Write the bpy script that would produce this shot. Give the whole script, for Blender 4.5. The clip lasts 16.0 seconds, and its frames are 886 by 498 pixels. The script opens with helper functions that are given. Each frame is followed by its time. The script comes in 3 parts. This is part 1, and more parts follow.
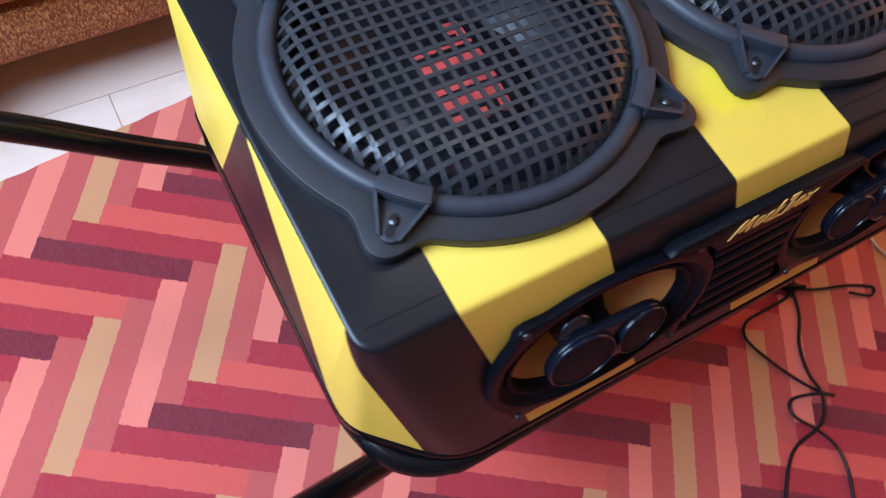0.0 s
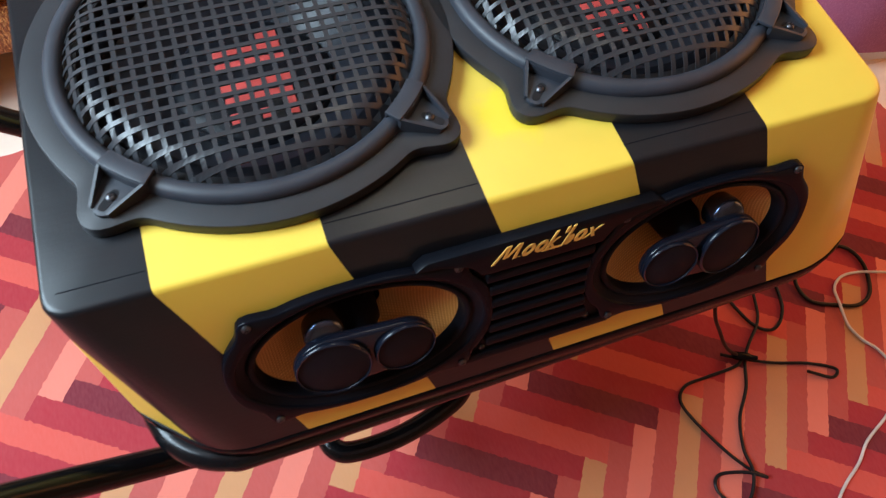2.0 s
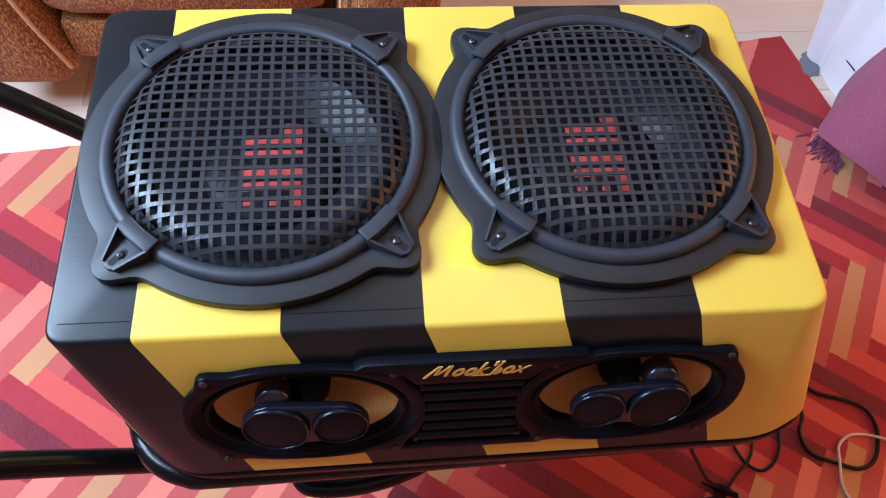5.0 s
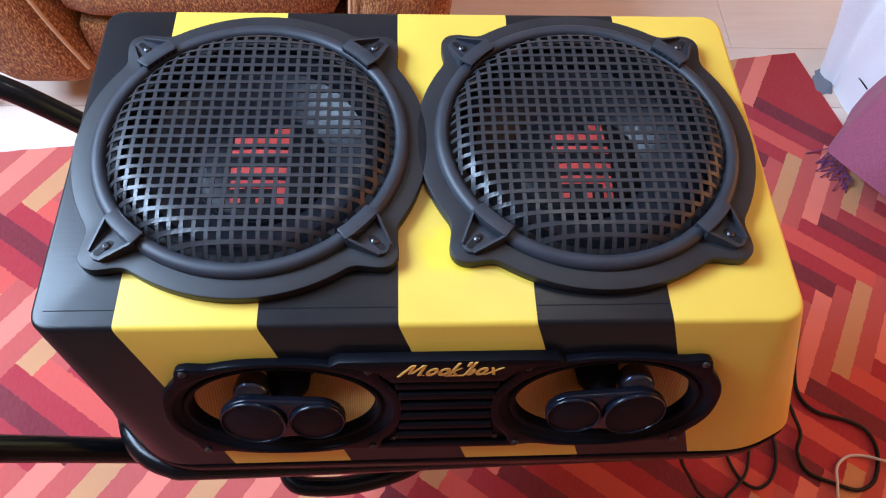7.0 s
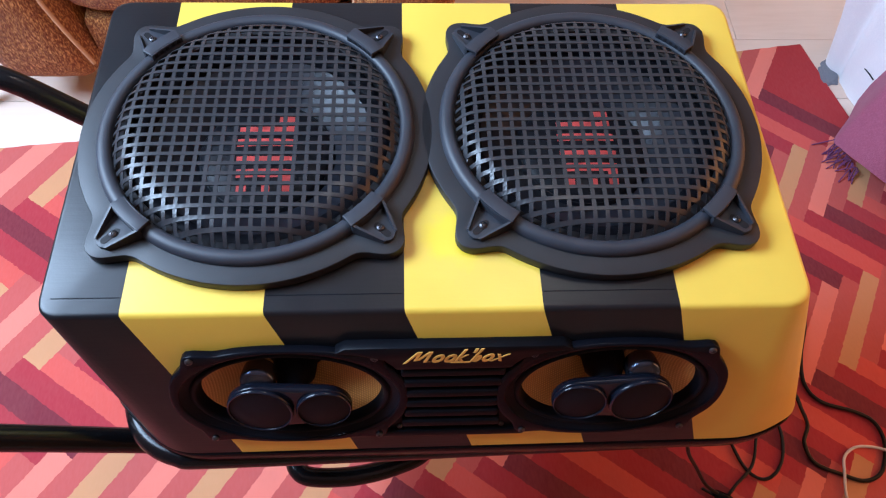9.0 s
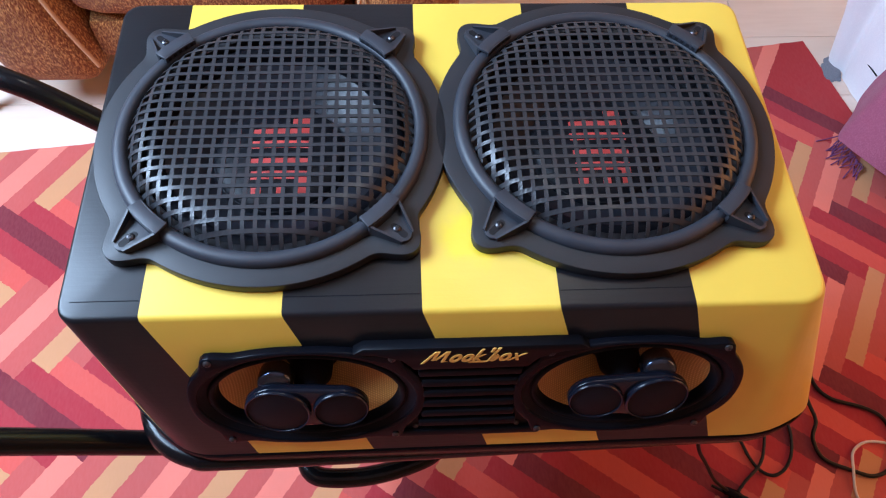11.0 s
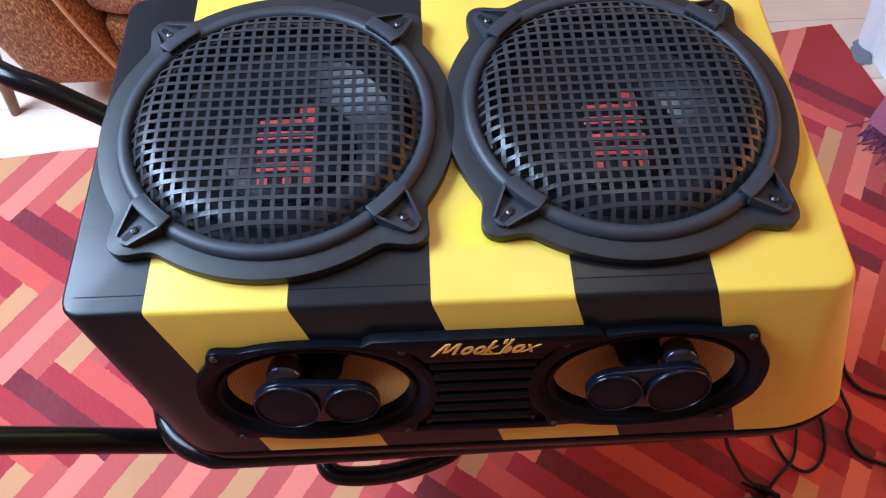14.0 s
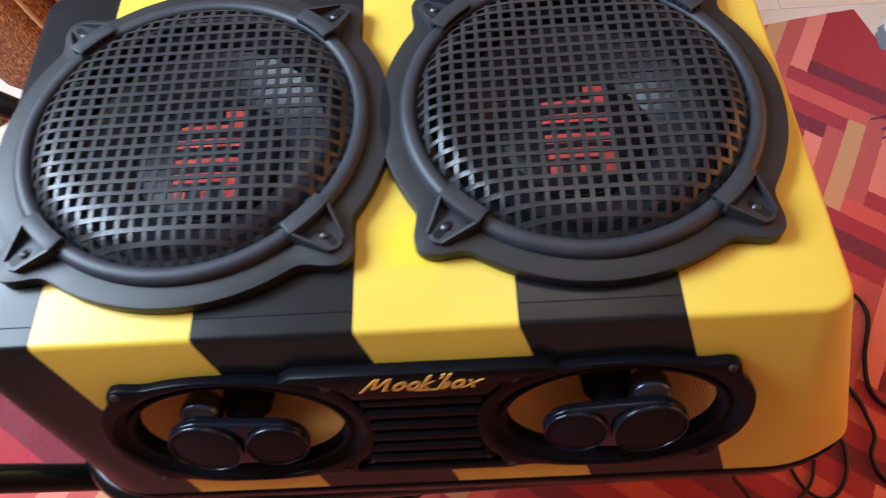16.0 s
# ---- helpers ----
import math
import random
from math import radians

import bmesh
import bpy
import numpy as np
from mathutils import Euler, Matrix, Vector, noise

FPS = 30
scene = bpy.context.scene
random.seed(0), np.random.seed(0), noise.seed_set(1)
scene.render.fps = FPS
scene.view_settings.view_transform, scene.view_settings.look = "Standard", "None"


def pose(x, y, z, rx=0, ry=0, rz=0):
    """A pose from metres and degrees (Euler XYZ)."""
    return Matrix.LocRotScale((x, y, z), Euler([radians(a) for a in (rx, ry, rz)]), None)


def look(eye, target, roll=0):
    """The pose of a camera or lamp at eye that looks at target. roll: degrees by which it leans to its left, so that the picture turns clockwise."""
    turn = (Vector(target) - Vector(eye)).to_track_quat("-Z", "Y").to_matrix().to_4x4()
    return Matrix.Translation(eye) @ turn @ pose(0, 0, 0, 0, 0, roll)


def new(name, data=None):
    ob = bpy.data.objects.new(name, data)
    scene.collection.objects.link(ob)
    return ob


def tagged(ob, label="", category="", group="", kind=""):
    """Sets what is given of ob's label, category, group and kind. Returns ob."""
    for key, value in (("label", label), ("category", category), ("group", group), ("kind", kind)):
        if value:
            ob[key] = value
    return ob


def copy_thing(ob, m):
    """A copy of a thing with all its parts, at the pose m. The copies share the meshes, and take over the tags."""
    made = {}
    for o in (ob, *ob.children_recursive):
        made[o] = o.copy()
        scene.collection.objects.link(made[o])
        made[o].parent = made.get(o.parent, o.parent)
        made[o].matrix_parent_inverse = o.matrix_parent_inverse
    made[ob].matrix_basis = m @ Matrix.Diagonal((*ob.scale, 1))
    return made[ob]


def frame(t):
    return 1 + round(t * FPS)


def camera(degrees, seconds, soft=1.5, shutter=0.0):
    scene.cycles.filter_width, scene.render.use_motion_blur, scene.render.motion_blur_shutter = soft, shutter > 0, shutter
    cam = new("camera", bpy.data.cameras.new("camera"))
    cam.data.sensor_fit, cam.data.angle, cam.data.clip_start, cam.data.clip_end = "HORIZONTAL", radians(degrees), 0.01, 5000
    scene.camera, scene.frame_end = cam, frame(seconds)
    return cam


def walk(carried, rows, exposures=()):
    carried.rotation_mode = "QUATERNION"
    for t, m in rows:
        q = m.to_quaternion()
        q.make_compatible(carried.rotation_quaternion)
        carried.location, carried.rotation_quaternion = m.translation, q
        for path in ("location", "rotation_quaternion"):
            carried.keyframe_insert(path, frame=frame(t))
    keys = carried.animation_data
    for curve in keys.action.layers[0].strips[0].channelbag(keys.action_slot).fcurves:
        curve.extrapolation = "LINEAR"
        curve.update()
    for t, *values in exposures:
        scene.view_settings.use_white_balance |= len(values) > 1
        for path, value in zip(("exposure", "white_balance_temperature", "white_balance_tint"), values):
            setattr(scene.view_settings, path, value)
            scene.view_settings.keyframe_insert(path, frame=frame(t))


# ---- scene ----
cam = camera(63.2, 16.0, soft=1.15, shutter=0.4)
PATH = [
    (0, (-0.374, -0.115, 1.142), (0.212, 0.54, -0.654), 14.8),
    (0.5, (-0.298, -0.208, 1.141), (0.185, 0.616, -0.616), 11.3),
    (1, (-0.25, -0.274, 1.152), (0.158, 0.672, -0.562), 7.5),
    (1.5, (-0.205, -0.277, 1.154), (0.181, 0.662, -0.569), 5.6),
    (2, (-0.148, -0.246, 1.152), (0.255, 0.607, -0.611), 7.0),
    (2.5, (-0.099, -0.233, 1.15), (0.177, 0.68, -0.608), 3.7),
    (3, (-0.016, -0.243, 1.163), (0.062, 0.722, -0.587), 0.4),
    (3.5, (-0.01, -0.223, 1.213), (0.033, 0.844, -0.478), 0.9),
    (4, (-0.034, -0.222, 1.245), (0.077, 0.775, -0.485), 3.1),
    (4.5, (-0.037, -0.228, 1.264), (0.135, 0.72, -0.489), 6.5),
    (6.8, (0.004, -0.247, 1.273), (0.112, 0.739, -0.464), 5.2),
    (7, (0.006, -0.249, 1.275), (0.112, 0.733, -0.465), 4.9),
    (7.5, (0.01, -0.252, 1.274), (0.112, 0.73, -0.465), 4.7),
    (8, (0.01, -0.254, 1.272), (0.103, 0.727, -0.468), 4.3),
    (8.5, (0.008, -0.255, 1.269), (0.104, 0.723, -0.473), 4.3),
    (9, (0.005, -0.258, 1.27), (0.098, 0.719, -0.472), 4.0),
    (9.5, (-0.003, -0.257, 1.27), (0.094, 0.718, -0.474), 4.0),
    (10, (-0.012, -0.258, 1.272), (0.097, 0.719, -0.47), 4.4),
    (12.5, (0.003, -0.258, 1.267), (0.059, 0.715, -0.479), 1.3),
    (13, (0.014, -0.262, 1.262), (0.051, 0.71, -0.485), 0.5),
    (13.5, (0.016, -0.263, 1.254), (0.031, 0.708, -0.495), -0.8),
    (14, (0.005, -0.257, 1.25), (0.027, 0.721, -0.494), -1.1),
    (14.5, (-0.019, -0.259, 1.25), (0.014, 0.728, -0.489), -0.4),
    (15, (-0.041, -0.271, 1.249), (0.009, 0.717, -0.489), -0.2),
    (15.5, (-0.009, -0.257, 1.229), (0.015, 0.725, -0.513), -2.9),
    (16, (0.087, -0.207, 1.184), (0.02, 0.777, -0.556), -6.4),
]
EXPOSURES = [(0.0, -0.36, 6000, 10), (0.4, -0.12, 6050, 9), (1.0, -0.05, 6300, 6), (2.0, -0.15, 7000, 3), (3.0, -0.2, 6700, 6), (4.0, -0.10, 6100, 10), (14.5, -0.10, 6050, 10), (16.0, -0.12, 6900, 9)]
walk(cam, [(t, look(eye, target, roll)) for t, eye, target, roll in PATH], EXPOSURES)

# ---- light ----
world = bpy.data.worlds.new("sky")
scene.world = world
world.use_nodes = True
wn = world.node_tree.nodes
sky = wn.new("ShaderNodeTexSky")
sky.sky_type = "NISHITA"
sky.sun_disc = False
sky.sun_elevation, sky.sun_rotation = radians(40), radians(-60)
world.node_tree.links.new(sky.outputs[0], wn["Background"].inputs["Color"])
wn["Background"].inputs["Strength"].default_value = 0.1


def area_lamp(name, m, w, h, power, colour):
    data = bpy.data.lights.new(name, "AREA")
    data.shape, data.size, data.size_y, data.energy, data.color = "RECTANGLE", w, h, power, colour
    ob = new(name, data)
    ob.matrix_world = m
    return ob


area_lamp("window_daylight", look((-1.50, 0.40, 1.88), (-0.3, 0.17, 0.35)), 1.1, 0.95, 126, (0.62, 0.815, 1.07))
# added warm fill on the right, in place of the room's warm bounce
area_lamp("warm_fill", look((2.38, 0.25, 1.20), (0.7, 0.1, 0.2)), 2.0, 1.4, 33, (1.0, 0.33, 0.035))
# added overhead light, unseen, for sheen on the cabinet top and cones
area_lamp("added_overhead_light", look((0.38, 0.68, 2.55), (0.38, 0.68, 0)), 0.42, 0.42, 6, (1.0, 0.93, 0.82))


# ---- materials ----
class Nodes:
    """A material under construction: short calls that add nodes."""

    def __init__(self, name):
        self.mat = bpy.data.materials.new(name)
        self.mat.use_nodes = True
        self.t = self.mat.node_tree
        self.bsdf = self.t.nodes["Principled BSDF"]

    def add(self, kind, **inputs):
        n = self.t.nodes.new("ShaderNode" + kind)
        for k, v in inputs.items():
            self.put(n.inputs[k.replace("_", " ")], v)
        return n

    def put(self, socket, v):
        if isinstance(v, bpy.types.NodeSocket):
            self.t.links.new(v, socket)
        elif isinstance(v, tuple) and len(v) == 3 and socket.type == "RGBA":
            socket.default_value = (*v, 1)
        else:
            socket.default_value = v

    def math(self, op, a, b=0.0):
        n = self.t.nodes.new("ShaderNodeMath")
        n.operation = op
        self.put(n.inputs[0], a)
        self.put(n.inputs[1], b)
        return n.outputs[0]

    def mix(self, f, a, b):
        n = self.t.nodes.new("ShaderNodeMix")
        n.data_type = "RGBA"
        self.put(n.inputs[0], f)
        self.put(n.inputs[6], a)
        self.put(n.inputs[7], b)
        return n.outputs[2]

    def coords(self, scale=(1, 1, 1), turn=0.0):
        c = self.add("TexCoord")
        m = self.add("Mapping", Vector=c.outputs["Object"], Scale=scale, Rotation=(0, 0, turn))
        return m.outputs[0]

    def noise(self, scale, detail=3.0, vec=None, rough=0.5):
        n = self.add("TexNoise", Scale=scale, Detail=detail, Roughness=rough)
        self.put(n.inputs["Vector"], vec if vec is not None else self.coords())
        return n.outputs["Fac"]

    def ramp(self, f, a, b):
        n = self.add("MapRange", Value=f)
        n.inputs["From Min"].default_value, n.inputs["From Max"].default_value = a, b
        return n.outputs[0]

    def bump(self, height, strength=0.2, distance=0.001):
        n = self.add("Bump", Height=height, Strength=strength, Distance=distance)
        self.put(self.bsdf.inputs["Normal"], n.outputs[0])

    def set(self, **inputs):
        for k, v in inputs.items():
            self.put(self.bsdf.inputs[k.replace("_", " ")], v)
        return self.mat


def paint(name, colour, rough, wear=0.12, coat=0.0, spec=0.5, grain=0.8, stain=None):
    """Brushed or rolled paint: faint patches of tone and gloss, fine orange peel."""
    n = Nodes(name)
    big, fine = n.noise(9, 4), n.noise(420, 2)
    dark = tuple(c * (1 - wear) for c in colour)
    lift = tuple(min(1, c * (1 + wear) + 0.001) for c in colour)
    tone = n.mix(n.ramp(big, 0.3, 0.7), dark, lift)
    if stain:
        # a thicker, purer dab of paint with a ragged outline
        place, size, pure = stain
        away = n.add("VectorMath", Vector=n.add("TexCoord").outputs["Object"])
        away.operation = "DISTANCE"
        away.inputs[1].default_value = place
        ragged = n.math("ADD", away.outputs["Value"], n.math("MULTIPLY", n.math("SUBTRACT", n.noise(45, 3), 0.5), 0.05))
        tone = n.mix(n.math("MULTIPLY", n.ramp(ragged, size, size * 0.5), 0.5), tone, pure)
    streak = n.noise(260, 3, n.coords((0.06, 1, 1)))
    n.bump(n.math("ADD", n.math("ADD", n.math("MULTIPLY", fine, 0.4), n.noise(60, 3)), n.math("MULTIPLY", streak, grain)), 0.16, 0.0006)
    return n.set(Base_Color=tone, Roughness=n.math("ADD", rough - 0.06, n.math("MULTIPLY", n.noise(25, 4), 0.12)), Coat_Weight=coat, Specular_IOR_Level=spec)


def plastic(name, colour, rough, grain=900, strength=0.1, spec=0.2):
    n = Nodes(name)
    n.bump(n.noise(grain, 2), strength, 0.0004)
    return n.set(Base_Color=n.mix(n.ramp(n.noise(30, 4), 0.35, 0.7), colour, tuple(c * 1.3 for c in colour)), Roughness=n.math("ADD", rough - 0.05, n.math("MULTIPLY", n.noise(60, 4), 0.1)), Specular_IOR_Level=spec)


def cloth(name, a, b, scale=300.0, strength=0.5):
    """Coarse woven fabric: two yarn colours in a fleck, with a raised weave."""
    n = Nodes(name)
    v = n.coords((1, 1, 0.38))
    fleck, patch = n.noise(scale, 3, v, 0.7), n.noise(6, 3)
    tone = n.mix(n.ramp(fleck, 0.46, 0.66), a, b)
    n.bump(n.noise(scale * 1.1, 2, v), strength, 0.003)
    return n.set(Base_Color=n.mix(n.ramp(patch, 0.2, 1.2), tone, a), Roughness=0.92, Sheen_Weight=0.08)


def rug_material():
    """Flat-woven rug: broad bars laid in a herringbone of six to one, in four reds, a tan and pinks."""
    n = Nodes("woven_rug_wool")
    c = n.add("TexCoord").outputs["Object"]
    waver = n.add("TexNoise", Vector=c, Scale=130.0, Detail=2.0)
    off = n.add("VectorMath", Vector=waver.outputs["Color"])
    off.operation = "SUBTRACT"
    off.inputs[1].default_value = (0.5, 0.5, 0.5)
    sc = n.add("VectorMath")
    sc.operation = "SCALE"
    n.put(sc.inputs[0], off.outputs[0])
    sc.inputs["Scale"].default_value = 0.006
    ad = n.add("VectorMath")
    ad.operation = "ADD"
    n.put(ad.inputs[0], c)
    n.put(ad.inputs[1], sc.outputs[0])
    xyz = n.add("SeparateXYZ", Vector=ad.outputs[0])
    X, Y = xyz.outputs[0], xyz.outputs[1]
    m = n.math
    # the weave's own lattice, slightly curved: i across the upright bars, j along them
    def lattice(cx, cy, c0, cxx, cxy, cyy):
        flat = m("ADD", m("ADD", m("MULTIPLY", X, cx), m("MULTIPLY", Y, cy)), c0)
        bent = m("ADD", m("MULTIPLY", m("MULTIPLY", X, X), cxx), m("MULTIPLY", m("MULTIPLY", X, Y), cxy))
        return m("ADD", flat, m("ADD", bent, m("MULTIPLY", m("MULTIPLY", Y, Y), cyy)))

    ii = lattice(21.9556, -14.5294, 20.6976, 2.0667, -0.8712, 1.0009)
    jj = lattice(14.7696, 20.7777, -2.8116, 0.7600, 0.7858, -0.0240)
    i, j = m("FLOOR", ii), m("FLOOR", jj)
    d = m("SUBTRACT", i, j)
    is_h = m("LESS_THAN", m("FLOORED_MODULO", d, 12.0), 5.5)
    course = m("FLOOR", m("DIVIDE", d, 12.0))
    kh = m("FLOORED_MODULO", m("ADD", j, m("MULTIPLY", course, 2.0)), 4.0)
    kv = m("FLOORED_MODULO", m("ADD", i, m("MULTIPLY", course, 2.0)), 4.0)

    def pick(k, four):
        out = four[0]
        for q in (1, 2, 3):
            out = n.mix(m("GREATER_THAN", k, q - 0.5), out, four[q])
        return out

    coral, crimson, maroon = (0.56, 0.080, 0.062), (0.34, 0.021, 0.033), (0.150, 0.012, 0.024)
    tan, rose, pink = (0.52, 0.25, 0.115), (0.45, 0.078, 0.066), (0.70, 0.185, 0.135)
    pat = n.mix(is_h, pick(kv, (rose, pink, rose, tan)), pick(kh, (maroon, crimson, coral, crimson)))
    plain = m("MULTIPLY", m("GREATER_THAN", ii, 28.0), m("GREATER_THAN", jj, 29.0))
    pat = n.mix(plain, pat, (0.34, 0.018, 0.022))
    yarn = n.add("TexNoise", Scale=240.0, Detail=3.0)
    n.put(yarn.inputs["Vector"], n.coords((1, 0.35, 1), 0.61))
    soil = n.noise(5, 4)
    pat = n.mix(n.ramp(yarn.outputs["Fac"], 0.2, 1.3), pat, n.mix(0.10, pat, (0.85, 0.33, 0.30)))
    pat = n.mix(n.ramp(soil, 0.5, 1.9), pat, (0.25, 0.1, 0.09))
    n.bump(m("ADD", m("MULTIPLY", yarn.outputs["Fac"], 0.5), n.noise(35, 3)), 0.3, 0.0015)
    return n.set(Base_Color=pat, Roughness=0.95)


def laminate(name, each=False):
    n = Nodes(name)
    v = n.coords((1.2, 14, 1))
    if each:
        shift = n.add("VectorMath")
        shift.operation = "ADD"
        n.put(shift.inputs[0], v)
        far = n.add("CombineXYZ", X=n.math("MULTIPLY", n.add("ObjectInfo").outputs["Random"], 40.0))
        n.put(shift.inputs[1], far.outputs[0])
        v = shift.outputs[0]
    grain = n.noise(4, 5, v, 0.6)
    tone = n.mix(n.ramp(grain, 0.3, 0.75), (0.76, 0.60, 0.50), (0.66, 0.50, 0.40))
    if each:
        tone = n.mix(n.math("MULTIPLY", n.add("ObjectInfo").outputs["Random"], 0.5), tone, (0.52, 0.37, 0.28))
    return n.set(Base_Color=n.mix(n.ramp(n.noise(3, 3), 0.3, 0.9), tone, (0.80, 0.68, 0.58)), Roughness=0.42)


def kevlar():
    """Gold woven aramid cone: a fine over-under weave."""
    n = Nodes("woven_gold_cone")
    c = n.coords()
    w1 = n.add("TexWave", Vector=c, Scale=130.0)
    w1.bands_direction = "X"
    w2 = n.add("TexWave", Vector=c, Scale=130.0)
    w2.bands_direction = "Y"
    weave = n.math("MULTIPLY", w1.outputs["Fac"], w2.outputs["Fac"])
    n.bump(weave, 0.5, 0.0012)
    return n.set(Base_Color=n.mix(weave, (0.48, 0.22, 0.05), (0.78, 0.43, 0.12)), Roughness=0.38, Specular_IOR_Level=0.6)


YELLOW = paint("yellow_enamel", (0.71, 0.50, 0.068), 0.34, 0.05, stain=((0.048, 0.078, 0.70), 0.034, (0.80, 0.62, 0.012)))
BLACK = paint("black_satin_enamel", (0.0062, 0.0070, 0.0092), 0.34, 0.2, 0.0, 0.32, 1.1)
BOARD_BLACK = paint("black_gloss_board", (0.003, 0.003, 0.0038), 0.24, 0.1, 0.0, 0.06)
RING = plastic("black_textured_wood_ring", (0.012, 0.013, 0.016), 0.48, 500, 0.22, 0.40)
RIM = plastic("black_moulded_plastic", (0.020, 0.023, 0.031), 0.50, 900, 0.1, 0.42)
PANEL = plastic("black_ribbed_plastic", (0.0045, 0.0052, 0.0075), 0.34, 900, 0.1, 0.06)
MESH = paint("black_coated_steel", (0.024, 0.025, 0.029), 0.36, 0.1, 0.0, 0.38)
CONE = plastic("dark_paper_cone", (0.017, 0.020, 0.029), 0.32, 300, 0.12, 0.36)
CAP = plastic("dark_dust_cap", (0.007, 0.0085, 0.013), 0.42, 300, 0.08, 0.25)
RED = plastic("red_print", (0.74, 0.11, 0.10), 0.5)
RUBBER = plastic("black_rubber", (0.005, 0.0058, 0.009), 0.5, 900, 0.1, 0.08)
GLOSS = plastic("gloss_black_plastic", (0.0035, 0.0042, 0.0070), 0.22, 200, 0.03, 0.08)
SHELL = plastic("dark_blue_black_shell", (0.0050, 0.0070, 0.0135), 0.22, 300, 0.04, 0.28)
BACK = Nodes("dark_metal_tweeter_back").set(Base_Color=(0.07, 0.09, 0.14), Metallic=0.9, Roughness=0.24)
GOLD = plastic("gold_lettering", (0.62, 0.37, 0.09), 0.4)
KEVLAR = kevlar()
STEEL = Nodes("bright_steel").set(Base_Color=(0.11, 0.11, 0.12), Metallic=1.0, Roughness=0.42)
TUBE = paint("black_gloss_tube", (0.004, 0.004, 0.005), 0.22, 0.1, 0.0, 0.24)
RUG = rug_material()
FLOOR = laminate("pale_laminate")
BOARD = laminate("pale_laminate_board", True)
SOFA = cloth("rust_boucle", (0.20, 0.060, 0.014), (0.90, 0.48, 0.15), 330, 1.0)
PIPING = cloth("tan_piping", (0.55, 0.34, 0.18), (0.68, 0.46, 0.26), 500, 0.2)
WOOD = paint("brown_wood", (0.16, 0.075, 0.035), 0.45, 0.3)
# tones of unseen walls: pale for reflections, ochre for warm bounce
PALE = paint("pale_unseen_wall", (0.66, 0.61, 0.55), 0.9, 0.05)
WALL = paint("ochre_unseen_wall", (0.32, 0.17, 0.08), 0.9, 0.05)
CEILING = paint("white_ceiling", (0.78, 0.77, 0.75), 0.9, 0.04)
WHITE = cloth("white_cotton", (0.74, 0.74, 0.77), (0.82, 0.82, 0.84), 600, 0.15)
PURPLE = cloth("purple_wool", (0.29, 0.075, 0.135), (0.42, 0.13, 0.21), 500, 0.3)
FRINGE = cloth("dark_purple_yarn", (0.10, 0.02, 0.09), (0.2, 0.05, 0.16), 500, 0.2)
GREY = cloth("grey_cotton", (0.14, 0.15, 0.18), (0.22, 0.23, 0.26), 400, 0.3)
CABLE = plastic("black_cable", (0.010, 0.010, 0.012), 0.4)
WIRE = plastic("white_cable", (0.55, 0.52, 0.5), 0.4)


# ---- building helpers ----
def thing(name, m=None, **tags):
    ob = new(name)
    ob.empty_display_size = 0.05
    if m is not None:
        ob.matrix_world = m
    return tagged(ob, **tags)


def part(name, bm, material, parent=None, label="", smooth=True, m=None):
    """Links a bmesh as one mesh object, under a thing or a part."""
    bmesh.ops.recalc_face_normals(bm, faces=bm.faces)
    data = bpy.data.meshes.new(name)
    for f in bm.faces:
        f.smooth = smooth
    bm.to_mesh(data)
    bm.free()
    for mat in material if isinstance(material, (list, tuple)) else [material]:
        data.materials.append(mat)
    if smooth:
        data.set_sharp_from_angle(angle=radians(40))
    ob = new(name, data)
    if m is not None:
        ob.matrix_basis = m
    if parent is not None:
        ob.parent = parent
    return tagged(ob, label=label)


def bevel(bm, width, seg=2, angle=30):
    edges = [e for e in bm.edges if len(e.link_faces) == 2 and e.calc_face_angle(0) > radians(angle)]
    bmesh.ops.bevel(bm, geom=edges, offset=width, segments=seg, profile=0.5, affect="EDGES", clamp_overlap=True)
    return bm


def box(x0, x1, y0, y1, z0, z1, r=0.0, seg=2):
    bm = bmesh.new()
    bmesh.ops.create_cube(bm, size=1)
    for v in bm.verts:
        v.co = ((x0 + x1) / 2 + v.co.x * (x1 - x0), (y0 + y1) / 2 + v.co.y * (y1 - y0), (z0 + z1) / 2 + v.co.z * (z1 - z0))
    return bevel(bm, r, seg) if r else bm


def prism(outline, z0, z1, r=0.0, seg=2, holes=()):
    """An outline raised from z0 to z1, with a hole of the same number of points if one is given."""
    bm = bmesh.new()
    rings = [[bm.verts.new((x, y, z)) for x, y in line] for line in (outline, *holes) for z in (z0, z1)]
    n = len(outline)
    for a, b in zip(rings[::2], rings[1::2]):
        for k in range(n):
            bm.faces.new((a[k], a[(k + 1) % n], b[(k + 1) % n], b[k]))
    if holes:
        for a, b in ((rings[0], rings[2]), (rings[1], rings[3])):
            for k in range(n):
                bm.faces.new((a[k], a[(k + 1) % n], b[(k + 1) % n], b[k]))
    else:
        bm.faces.new(rings[0])
        bm.faces.new(rings[1])
    bmesh.ops.recalc_face_normals(bm, faces=bm.faces)
    return bevel(bm, r, seg, 50) if r else bm


